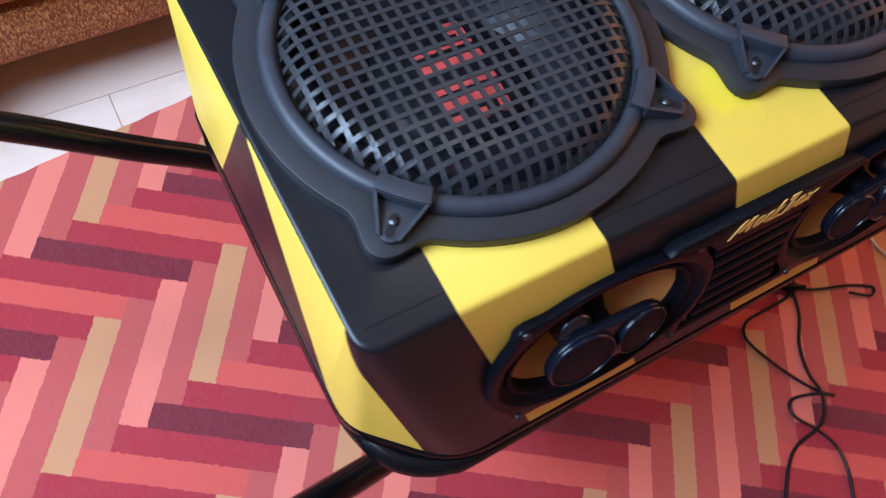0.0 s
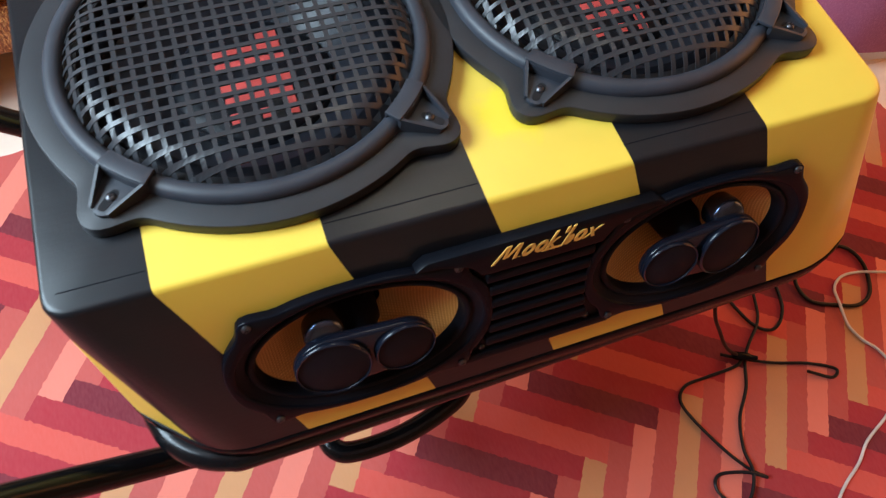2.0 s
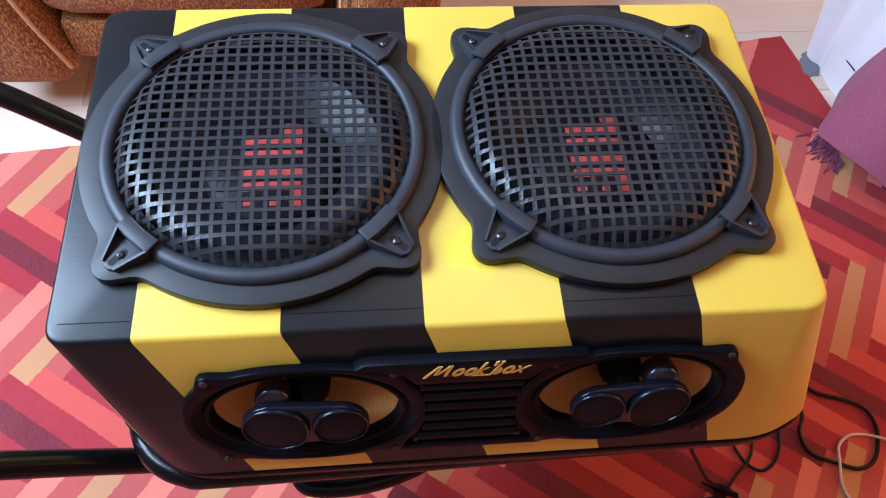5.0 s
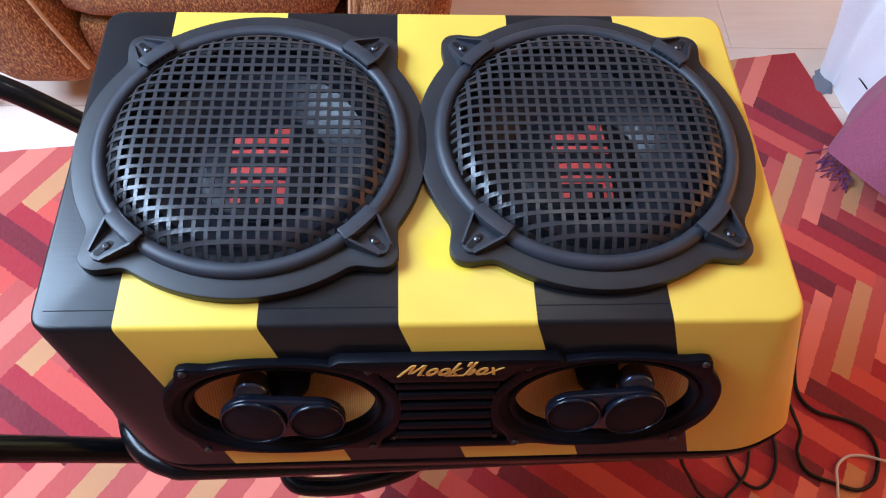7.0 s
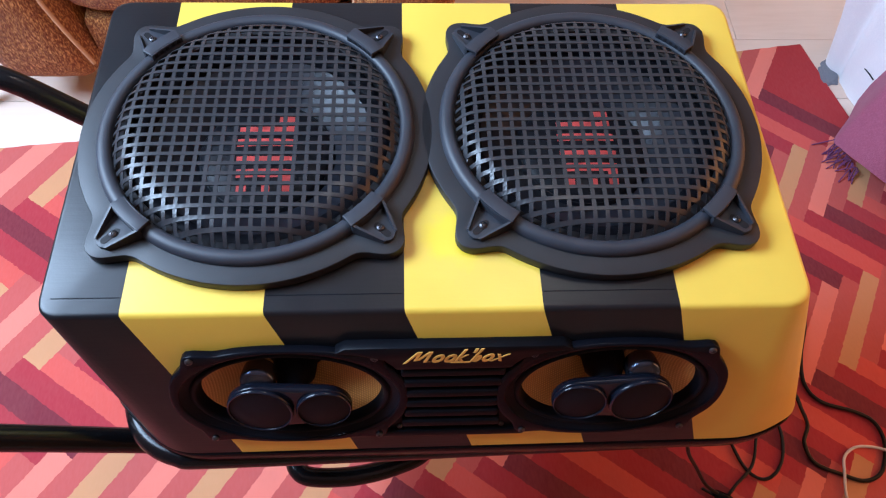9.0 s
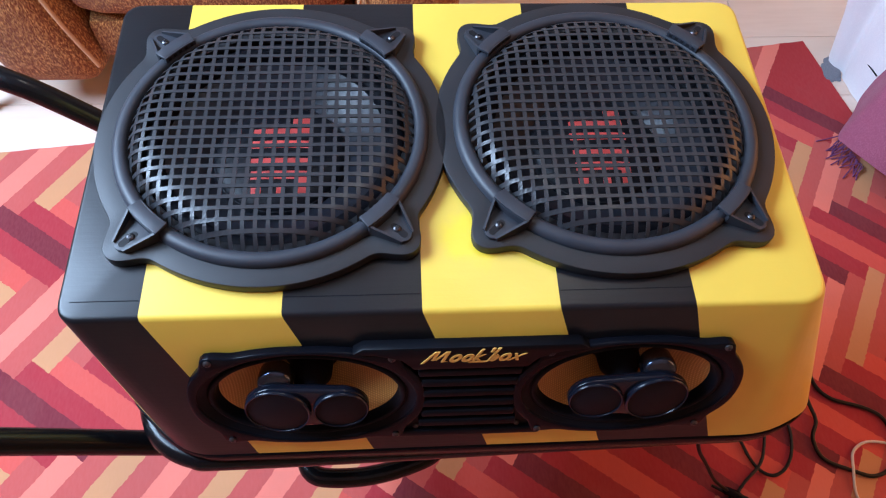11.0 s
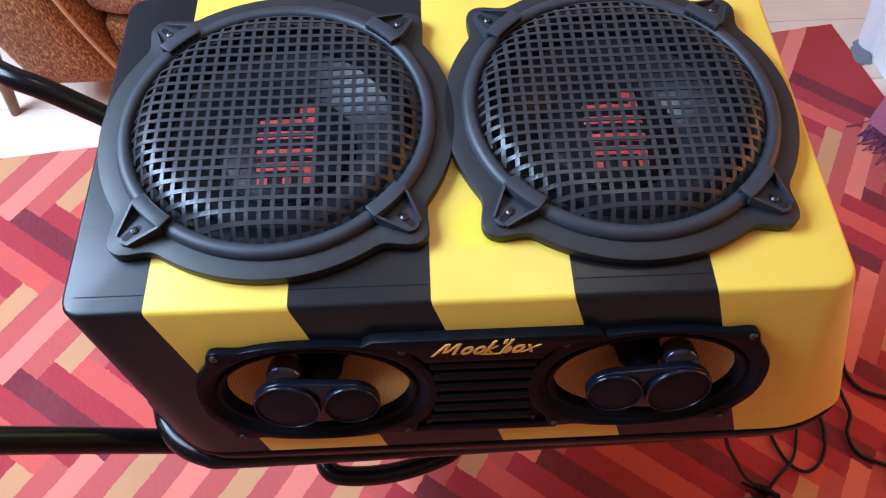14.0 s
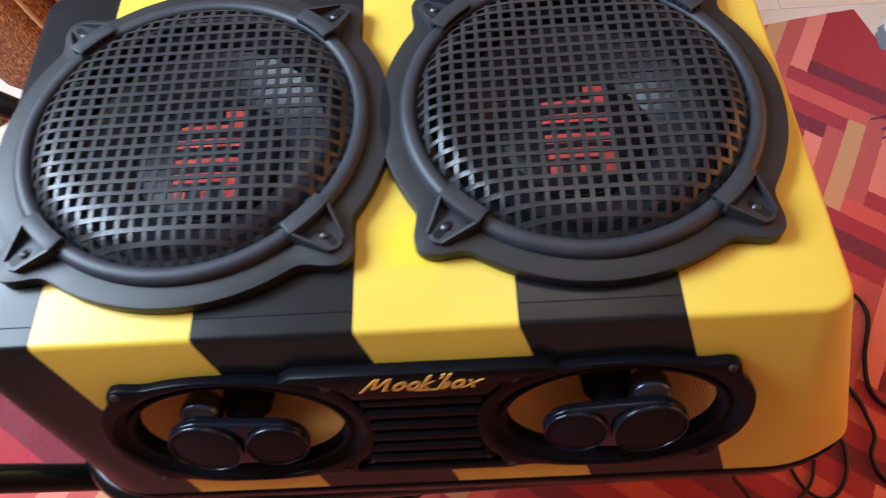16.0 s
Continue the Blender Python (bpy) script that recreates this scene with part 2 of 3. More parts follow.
def lathe(profile, n=64, sx=1.0, sy=1.0, close=False):
    """A profile of (radius, height) turned about z; sx, sy stretch it into an ellipse."""
    bm = bmesh.new()
    rings = [[bm.verts.new((r * sx * math.cos(2 * math.pi * k / n), r * sy * math.sin(2 * math.pi * k / n), z)) for k in range(n)] for r, z in profile]
    pairs = list(zip(rings, rings[1:])) + ([(rings[-1], rings[0])] if close else [])
    for a, b in pairs:
        for k in range(n):
            bm.faces.new((a[k], a[(k + 1) % n], b[(k + 1) % n], b[k]))
    if not close:
        for ring, (r, z) in ((rings[0], profile[0]), (rings[-1], profile[-1])):
            if r < 0.02:
                bm.faces.new(ring)
    return bm


def spline(points, per=10):
    """Catmull-Rom through the points."""
    p = [Vector(q) for q in points]
    p = [2 * p[0] - p[1], *p, 2 * p[-1] - p[-2]]
    out = []
    for a, b, c, d in zip(p, p[1:], p[2:], p[3:]):
        for k in range(per):
            t = k / per
            out.append(0.5 * (2 * b + (c - a) * t + (2 * a - 5 * b + 4 * c - d) * t * t + (3 * b - a - 3 * c + d) * t**3))
    return out + [p[-2]]


def tube(points, r, n=14, per=8, ends=True):
    """A round tube along a smooth line."""
    line = spline(points, per) if per else [Vector(q) for q in points]
    bm = bmesh.new()
    rings, side = [], None
    for k, q in enumerate(line):
        d = (line[min(k + 1, len(line) - 1)] - line[max(k - 1, 0)]).normalized()
        side = d.orthogonal() if side is None else side - d * side.dot(d)
        side.normalize()
        up = d.cross(side)
        rings.append([bm.verts.new(q + r * (math.cos(2 * math.pi * a / n) * side + math.sin(2 * math.pi * a / n) * up)) for a in range(n)])
    for a, b in zip(rings, rings[1:]):
        for k in range(n):
            bm.faces.new((a[k], a[(k + 1) % n], b[(k + 1) % n], b[k]))
    if ends:
        bm.faces.new(rings[0])
        bm.faces.new(rings[-1])
    return bm


# ---- setting ----
def boards(floor):
    """Laminate boards laid beside the rug, 4 mm proud of the floor slab."""
    shared = {}
    rng = random.Random(4)
    for row in range(9):
        y = 0.47 + 0.19 * row
        x = -1.60 - rng.random() * 0.9
        if row == 4:
            x = 0.70 - 1.28 * 2
        while x < 2.38:
            a, b = max(x, -1.61), min(x + 1.28, 2.39)
            x += 1.28
            if b - a < 0.05:
                continue
            key = round(b - a, 3)
            if key not in shared:
                ob = part("floor_board", box(-key / 2 + 0.0006, key / 2 - 0.0006, -0.0944, 0.0944, -0.010, -0.0042, 0.0008, 1), BOARD, floor, smooth=False)
                shared[key] = ob.data
            else:
                ob = new("floor_board", shared[key])
                ob.parent = floor
            ob.location = ((a + b) / 2, y + 0.095, 0)


def room():
    x0, x1, y0, y1, h = -1.62, 2.4, -2.2, 2.2, 2.65
    tagged(part("floor", box(x0 - 0.2, x1 + 0.2, y0 - 0.2, y1 + 0.2, -0.12, -0.008), FLOOR, smooth=False), "pale wood laminate floor under the rug", "floor", kind="structure")
    boards(bpy.data.objects["floor"])
    tagged(part("ceiling", box(x0 - 0.2, x1 + 0.2, y0 - 0.2, y1 + 0.2, h, h + 0.15), CEILING, smooth=False), "plain cream ceiling", "ceiling", kind="structure")
    # the walls stand out of view and shape the bounce light
    tagged(part("wall_north", box(x0, x1, y1, y1 + 0.2, -0.008, h), PALE, smooth=False), "unseen plain pale wall behind the armchair, kept light for reflections", "wall", kind="structure")
    tagged(part("wall_south", box(x0, x1, y0 - 0.2, y0, -0.008, h), WALL, smooth=False), "unseen plain ochre wall for warm bounce", "wall", kind="structure")
    # the east opening is made up, to go with the warm fill
    for name, xa, xb, ya, yb, za, zb in (("wall_west", x0 - 0.2, x0, -0.35, 1.15, 1.3, 2.45), ("wall_east", x1, x1 + 0.2, -0.8, 1.3, 0.45, 1.95)):
        bm = bmesh.new()
        for b in (box(xa, xb, y0 - 0.2, ya, -0.008, h), box(xa, xb, yb, y1 + 0.2, -0.008, h), box(xa, xb, ya, yb, -0.008, za), box(xa, xb, ya, yb, zb, h)):
            data = bpy.data.meshes.new("piece")
            b.to_mesh(data)
            b.free()
            bm.from_mesh(data)
            bpy.data.meshes.remove(data)
        tagged(part(name, bm, WALL, smooth=False), "unseen warm ochre wall with a light opening", "wall", kind="structure")


room()


def cut(line, p, q):
    """Keeps the side of a polygon that lies to the left of p to q."""
    side = lambda a: (q[0] - p[0]) * (a[1] - p[1]) - (q[1] - p[1]) * (a[0] - p[0])
    out = []
    for a, b in zip(line, line[1:] + line[:1]):
        sa, sb = side(a), side(b)
        if sa >= 0:
            out.append(a)
        if sa * sb < 0:
            f = sa / (sa - sb)
            out.append((a[0] + f * (b[0] - a[0]), a[1] + f * (b[1] - a[1])))
    return out


def rug():
    back = spline([(-1.55, 0.63, 0), (-0.95, 0.708, 0), (-0.5, 0.757, 0), (-0.1, 0.815, 0), (0.4, 0.915, 0), (0.77, 0.99, 0), (0.975, 1.02, 0)], 14)
    rows = 60
    bm = bmesh.new()
    grid = []
    for k, p in enumerate(back):
        f = k / (len(back) - 1)
        front = Vector((-1.4 + 2.9 * f, -1.35, 0))
        line = []
        for r in range(rows + 1):
            q = p.lerp(front, r / rows)
            edge = 0.004 * noise.noise(q * 30) if r == 0 else 0
            line.append(bm.verts.new((q.x, q.y + edge, 0.0015 * noise.noise(q * 5) - 0.001)))
        grid.append(line)
    for a, b in zip(grid, grid[1:]):
        for k in range(rows):
            bm.faces.new((a[k], a[k + 1], b[k + 1], b[k]))
    base = list(bm.faces)
    geom = bmesh.ops.extrude_face_region(bm, geom=base)["geom"]
    for v in geom:
        if isinstance(v, bmesh.types.BMVert):
            v.co.z = -0.0075
    ob = part("rug", bm, RUG)
    tagged(ob, "flat-woven rug in red, pink and tan herringbone bars", "rug")


rug()


# ---- the speaker box ----
TOP = 0.70
LOW = 0.494
DOWN = Vector((0, -0.2919, -0.9565))
OUT = Vector((0, -0.9565, 0.2919))


def front(x, d, lift=0.0):
    """A pose on the sloping front: x along it, d down from its top edge; local y runs up the slope, z out of it."""
    p = Vector((x, 0, TOP)) + DOWN * d + OUT * lift
    m = Matrix((Vector((1, 0, 0)), -DOWN, OUT)).transposed().to_4x4()
    return Matrix.Translation(p) @ m


SUBS = [(-0.1395, 0.1910), (0.1870, 0.1955)]
OVALS = [(-0.1105, 0.1137), (0.2000, 0.1117)]


def fillet(line, radii, k=5):
    """A polygon with rounded corners, k + 1 points each."""
    out, n = [], len(line)
    for q in range(n):
        p = Vector((*line[q], 0))
        a, b = Vector((*line[q - 1], 0)) - p, Vector((*line[(q + 1) % n], 0)) - p
        cut_a, cut_b = min(radii[q], a.length * 0.45), min(radii[q], b.length * 0.45)
        u, v = p + a.normalized() * cut_a, p + b.normalized() * cut_b
        for e in range(k + 1):
            f = e / k
            w = u * (1 - f) ** 2 + p * 2 * f * (1 - f) + v * f * f
            out.append(w)
    return out


def body_mesh():
    """The cabinet: a flat top and a wider foot, lofted, with a small round along the top edge."""
    top = [(-0.317, 0.381), (-0.314, 0.010), (-0.304, 0.0), (0.350, 0.0), (0.366, 0.012), (0.367, 0.381)]
    low = [(-0.324, 0.385), (-0.324, 0.006), (-0.25, -0.066), (0.378, -0.064), (0.437, -0.036), (0.437, 0.385)]
    up, dn = fillet(top, (0.022, 0.010, 0.010, 0.012, 0.014, 0.022)), fillet(low, (0.02, 0.02, 0.03, 0.03, 0.02, 0.02))
    centre = Vector((0.022, 0.19, 0))
    bm = bmesh.new()
    rings = []
    for inset, drop in ((0.0042, 0.0), (0.0022, 0.0004), (0.0008, 0.0016), (0.0, 0.0042), (None, 0)):
        ring = []
        for a, b in zip(up, dn):
            if inset is None:
                ring.append(bm.verts.new((b.x, b.y, LOW)))
                continue
            f = drop / (TOP - LOW)
            q = a.lerp(b, f)
            q = Vector((q.x - math.copysign(inset, q.x - centre.x) * (abs(q.x - centre.x) > 0.3), q.y - math.copysign(inset, q.y - centre.y) * (abs(q.y - centre.y) > 0.17), 0))
            ring.append(bm.verts.new((q.x, q.y, TOP - drop)))
        rings.append(ring)
    n = len(up)
    for a, b in zip(rings, rings[1:]):
        for k in range(n):
            bm.faces.new((a[k], b[k], b[(k + 1) % n], a[(k + 1) % n]))
    bm.faces.new(rings[0])
    bm.faces.new(rings[-1][::-1])
    bmesh.ops.recalc_face_normals(bm, faces=bm.faces)
    return bm


def stripe(p, n):
    """1 where the paint is yellow."""
    if any(math.hypot(p.x - x, p.y - y) < 0.1296 and p.z < TOP - 0.0005 for x, y in SUBS):
        return False
    for x, d in OVALS:
        q = front(x, d).inverted() @ p
        if q.z < -0.004 and math.hypot(q.x / 0.094, q.y / 0.062) < 1.05:
            return False
    k = TOP - p.z
    if n.x < -0.8 or (n.x < -0.45 and k > 0.01):
        q = p.y - max(0.0, p.x + 0.322)
        return (0.02 - 0.46 * k < q < 0.186 - 0.69 * k) or q > 0.198 + 0.48 * k
    X = p.x - 0.335 * k
    return -0.243 < X < -0.1215 or 0 < X < 0.1215 or X > 0.243


def speaker_box():
    bm = body_mesh()
    data = bpy.data.meshes.new("body")
    bm.to_mesh(data)
    bm.free()
    solid = new("body", data)
    cutters = []
    for x, y in SUBS:
        cutters.append(part("cutter", lathe([(0.001, 0.56), (0.129, 0.56), (0.129, 0.80), (0.001, 0.80)], 64), BLACK, m=Matrix.Translation((x, y, 0))))
    for x, d in OVALS:
        cutters.append(part("cutter", lathe([(0.001, -0.07), (1.0, -0.07), (1.0, 0.05), (0.001, 0.05)], 64, 0.094, 0.062), BLACK, m=front(x, d)))
    for c in cutters:
        mod = solid.modifiers.new("cut", "BOOLEAN")
        mod.operation, mod.object, mod.solver = "DIFFERENCE", c, "EXACT"
    graph = bpy.context.evaluated_depsgraph_get()
    made = bpy.data.meshes.new_from_object(solid.evaluated_get(graph))
    bm = bmesh.new()
    bm.from_mesh(made)
    for c in cutters + [solid]:
        bpy.data.objects.remove(c)
    shear = Vector((1, 0, 0.335)).normalized()
    left = lambda f: f.normal.x < -0.8 or (f.normal.x < -0.45 and f.calc_center_median().z < TOP - 0.01)
    for c in (-0.243, -0.1215, 0, 0.1215, 0.243):
        part_of = [f for f in bm.faces if not left(f)]
        geom = part_of + list({e for f in part_of for e in f.edges}) + list({v for f in part_of for v in f.verts})
        bmesh.ops.bisect_plane(bm, geom=geom, plane_co=(c, 0, TOP), plane_no=shear)
    for y, slope in ((0.02, 0.46), (0.186, 0.69), (0.198, -0.48)):
        part_of = [f for f in bm.faces if left(f)]
        geom = part_of + list({e for f in part_of for e in f.edges}) + list({v for f in part_of for v in f.verts})
        bmesh.ops.bisect_plane(bm, geom=geom, plane_co=(-0.322, y, TOP), plane_no=Vector((-0.6 if slope == 0.46 else 0, 1, -slope)).normalized())
    for f in bm.faces:
        f.material_index = 1 if stripe(f.calc_center_median(), f.normal) else 0
    root = thing("speaker_box", label="home-made loudspeaker cabinet in yellow and black hazard stripes", category="speaker box")
    part("cabinet", bm, [BLACK, YELLOW], root, "wooden cabinet painted in yellow and black stripes")
    for xa, xb in ((-0.303, -0.2445), (-0.120, -0.0015), (0.123, 0.2415)):
        part("filler_seam", box(xa, xb, 0.0172, 0.0180, TOP - 0.0004, TOP + 0.0003), RUBBER, root, "thin dull filler seam", False)
    low = [(-0.326, 0.388), (-0.326, 0.004), (-0.252, -0.069), (0.380, -0.067), (0.440, -0.038), (0.440, 0.388)]
    part("base_board", prism([(q.x, q.y) for q in fillet(low, (0.02, 0.03, 0.04, 0.04, 0.03, 0.02))], 0.467, LOW - 0.001, 0.004), BOARD_BLACK, root, "plain black base board")
    return root


speaker_box()


def ear_outline(r, ear_at, ear_r, n=256):
    """A disc with four round ears on its diagonals, filleted."""
    rad = []
    for k in range(n):
        a = 2 * math.pi * k / n
        off = (a - math.pi / 4 + math.pi / 4) % (math.pi / 2) - math.pi / 4
        s = ear_at * math.sin(off)
        rad.append(max(r, ear_at * math.cos(off) + math.sqrt(ear_r**2 - s * s)) if abs(s) < ear_r else r)
    for _ in range(4):
        rad = [(rad[k - 1] + rad[k] + rad[(k + 1) % n]) / 3 for k in range(n)]
    return [(q * math.cos(2 * math.pi * k / n + 0.0), q * math.sin(2 * math.pi * k / n + 0.0)) for k, q in enumerate(rad)]


def grille_mesh(R, pitch, w, t, h, z0, shift=(0.0, 0.0)):
    bm = bmesh.new()
    height = lambda r: z0 + h * (1 - (min(r, R) / R) ** 13)
    count = int(R / pitch)
    for axis in (0, 1):
        for k in range(-count, count + 1):
            c = k * pitch + pitch * 0.5 + shift[1 - axis]
            if abs(c) > R - 0.004:
                continue
            half = math.sqrt(R * R - c * c)
            steps = max(4, int(half / 0.005))
            rows = []
            for q in range(-steps, steps + 1):
                a = half * math.sin(q / steps * math.pi / 2)
                z = height(math.hypot(a, c)) - 0.0003 * axis
                ring = []
                for s, dz in ((-w / 2, 0), (w / 2, 0), (w / 2, -t), (-w / 2, -t)):
                    zz = height(min(math.hypot(a, c + s), R)) - 0.0003 * axis + dz
                    ring.append(bm.verts.new((a, c + s, zz) if axis == 0 else (c + s, a, zz)))
                rows.append(ring)
            for a, b in zip(rows, rows[1:]):
                for e in range(4):
                    bm.faces.new((a[e], a[(e + 1) % 4], b[(e + 1) % 4], b[e]))
    return bm


def sector(r0, r1, half, z0, z1, r=0.0):
    """A piece of a ring about the x axis, from radius r0 to r1, half the angle to each side."""
    line = [(r0 * math.cos(a), r0 * math.sin(a)) for a in np.linspace(-half, half, 13)]
    return prism(line + [(r1 * math.cos(a), r1 * math.sin(a)) for a in np.linspace(half, -half, 13)], z0, z1, r)


def clamp(parent, turn):
    """A triangular clamp: a slotted foot, two side ribs and a curved lip folded down over the rim, with a row of holes."""
    m = pose(0, 0, 0, 0, 0, turn)
    foot = [(0.148, -0.0192), (0.160, -0.0142), (0.174, -0.0088), (0.1785, -0.0066), (0.1812, -0.0022), (0.1812, 0.0022), (0.1785, 0.0066), (0.174, 0.0088), (0.160, 0.0142), (0.148, 0.0192)]
    ob = part("clamp", prism(foot, 0.0115, 0.0155, 0.0008), RIM, parent, "black plastic grille clamp", m=m)
    part("lip", sector(0.1392, 0.1520, 0.135, 0.0228, 0.0262, 0.0009), RIM, ob)
    part("lip_face", sector(0.1380, 0.1400, 0.134, 0.0190, 0.0256, 0.0005), RIM, ob)
    # the holes are solid black blocks, coloured like the shade inside
    for a in (-0.10, -0.05, 0.0, 0.05, 0.10):
        part("lip_hole_shade", box(0.1377, 0.1385, -0.0019, 0.0019, 0.0206, 0.0240), CABLE, ob, "dark block for the shade in a moulding hole", False, m=pose(0, 0, 0, 0, 0, math.degrees(a)))
    part("wall", sector(0.1495, 0.1525, 0.130, 0.0150, 0.0240), RIM, ob)
    for side in (-1, 1):
        bm = bmesh.new()
        tri = [(0.150, 0.0188, 0.012), (0.178, 0.0072, 0.012), (0.179, 0.0070, 0.0175), (0.151, 0.0184, 0.0250)]
        vs = [[bm.verts.new((x, side * (y + o), z)) for x, y, z in tri] for o in (-0.0012, 0.0012)]
        bm.faces.new(vs[0])
        bm.faces.new(vs[1])
        for k in range(4):
            bm.faces.new((vs[0][k], vs[0][(k + 1) % 4], vs[1][(k + 1) % 4], vs[1][k]))
        part("rib", bm, RIM, ob, smooth=False)
    # the slot's shade is a black inlay on the foot
    slot = [(0.1685 + 0.0065 * sx + 0.0032 * math.cos(a), 0.0032 * math.sin(a)) for sx, a0 in ((1, -math.pi / 2), (-1, math.pi / 2)) for a in np.linspace(a0, a0 + math.pi, 8)]
    part("slot", prism(slot, 0.0150, 0.0158), CABLE, ob, "dark inlay for the shade in a screw slot")
    screw(ob, Matrix.Translation((0.1655, 0, 0.0155)), 0.0036)
    return ob


def screw(parent, m, r):
    """A pan-head screw with a cross recess."""
    ob = part("screw", lathe([(0.0005, 0.0), (r, 0.0), (r, 0.0012), (r * 0.75, 0.0022), (r * 0.4, 0.0026), (0.0005, 0.0027)], 18), STEEL, parent, "bright steel screw", m=m)
    # two black bars put the cross recess's shade on the head
    for turn in (20, 110):
        part("recess", box(-r * 0.6, r * 0.6, -r * 0.13, r * 0.13, 0.0021, 0.0029), CABLE, ob, "dark bar for the shade in a cross recess", False, m=pose(0, 0, 0, 0, 0, turn))
    return ob


def subwoofer():
    """A twelve-inch driver on a shaped ring, under a square-mesh grille held by four clamps. Its base lies at z 0."""
    root = thing("subwoofer", label="round black subwoofer under a square-mesh steel grille on the cabinet top", category="speaker", group="subwoofers in the cabinet top")
    n = 256
    line = ear_outline(0.1690, 0.1735, 0.0200, n)
    hole = [(0.1275 * math.cos(2 * math.pi * k / n), 0.1275 * math.sin(2 * math.pi * k / n)) for k in range(n)]
    part("mounting_ring", prism(line, 0.0003, 0.0118, 0.0012, 2, [hole]), RING, root, "shaped black wooden mounting ring")
    prof = [(0.1362, 0.012), (0.1512, 0.012), (0.1512, 0.0135), (0.1503, 0.0165), (0.1482, 0.0190), (0.1450, 0.0203), (0.1410, 0.0203), (0.1383, 0.0188), (0.1366, 0.016)]
    part("rim", lathe(prof, 128, close=True), RIM, root, "rounded black plastic grille rim")
    part("grille", grille_mesh(0.1368, 0.01118, 0.0037, 0.0013, 0.0190, 0.0140, (0.0010, -0.0050)), MESH, root, "black square-mesh steel grille", smooth=False)
    roll = [(0.1285, -0.004)] + [(0.1195 + 0.0095 * math.cos(a), -0.004 + 0.008 * math.sin(a)) for a in np.linspace(0.1, math.pi, 10)] + [(0.1085, -0.0065)]
    part("surround", lathe(roll, 96), RUBBER, root, "black rubber surround")
    cone = [(0.1095, -0.007), (0.095, -0.015), (0.080, -0.0255), (0.068, -0.0355), (0.060, -0.043)]
    part("cone", lathe(cone, 96), CONE, root, "dark pressed paper cone")
    cap = part("dust_cap", lathe([(0.0695, -0.034), (0.067, -0.0305)] + [(0.066 * math.cos(a), -0.031 + 0.0125 * math.sin(a)) for a in np.linspace(0.05, 1.55, 12)], 96), CAP, root, "dark domed dust cap")
    # the maker's mark: plain red bars on the cap
    marks = [(0.0205, 0.0285, -0.027, 0.030), (0.0335, 0.0480, 0.012, 0.030), (0.0285, 0.0335, 0.021, 0.030), (0.0030, 0.0125, -0.028, 0.031), (-0.0190, -0.0095, -0.027, 0.031), (-0.0340, -0.0245, -0.026, 0.030), (-0.0500, -0.0340, 0.020, 0.030), (-0.0490, -0.0400, -0.025, -0.015), (-0.0500, -0.0410, 0.000, 0.008)]
    for y0, y1, xa, xb in marks:
        bm = box(xa, xb, y0, y1, -0.0025, 0.0)
        bmesh.ops.subdivide_edges(bm, edges=bm.edges, cuts=6, use_grid_fill=True)
        for v in bm.verts:
            r = math.hypot(v.co.x, v.co.y) / 0.066
            v.co.z += -0.0182 - 0.0125 * (1 - math.sqrt(max(0.02, 1 - r * r)))
        part("printed_mark", bm, RED, cap, "plain red printed mark")
    for k in range(4):
        clamp(root, 45.8 + 90 * k)
    return root


def place_subs():
    a = subwoofer()
    a.matrix_world = Matrix.Translation((*SUBS[0], TOP))
    copy_thing(a, Matrix.Translation((*SUBS[1], TOP)))


place_subs()


def oval_outline(hx, hy, n=128):
    """The frame of an oval driver: a full oval with four blunt screw ears, drawn taut."""
    rad = []
    for k in range(n):
        a = 2 * math.pi * (k + 0.5) / n
        c, s = math.cos(a), math.sin(a)
        r = (abs(c / hx) ** 2.45 + abs(s / hy) ** 2.45) ** (-1 / 2.45)
        for ex in (-1, 1):
            for ey in (-1, 1):
                d, off = c * ex * 0.0825 + s * ey * 0.0625, abs(-s * ex * 0.0825 + c * ey * 0.0625)
                if d > 0 and off < 0.0095:
                    r = max(r, d + math.sqrt(0.0095**2 - off**2))
        rad.append(r)
    for _ in range(3):
        rad = [(rad[k - 1] + 2 * rad[k] + rad[(k + 1) % n]) / 4 for k in range(n)]
    return [(r * math.cos(2 * math.pi * (k + 0.5) / n), r * math.sin(2 * math.pi * (k + 0.5) / n)) for k, r in enumerate(rad)]


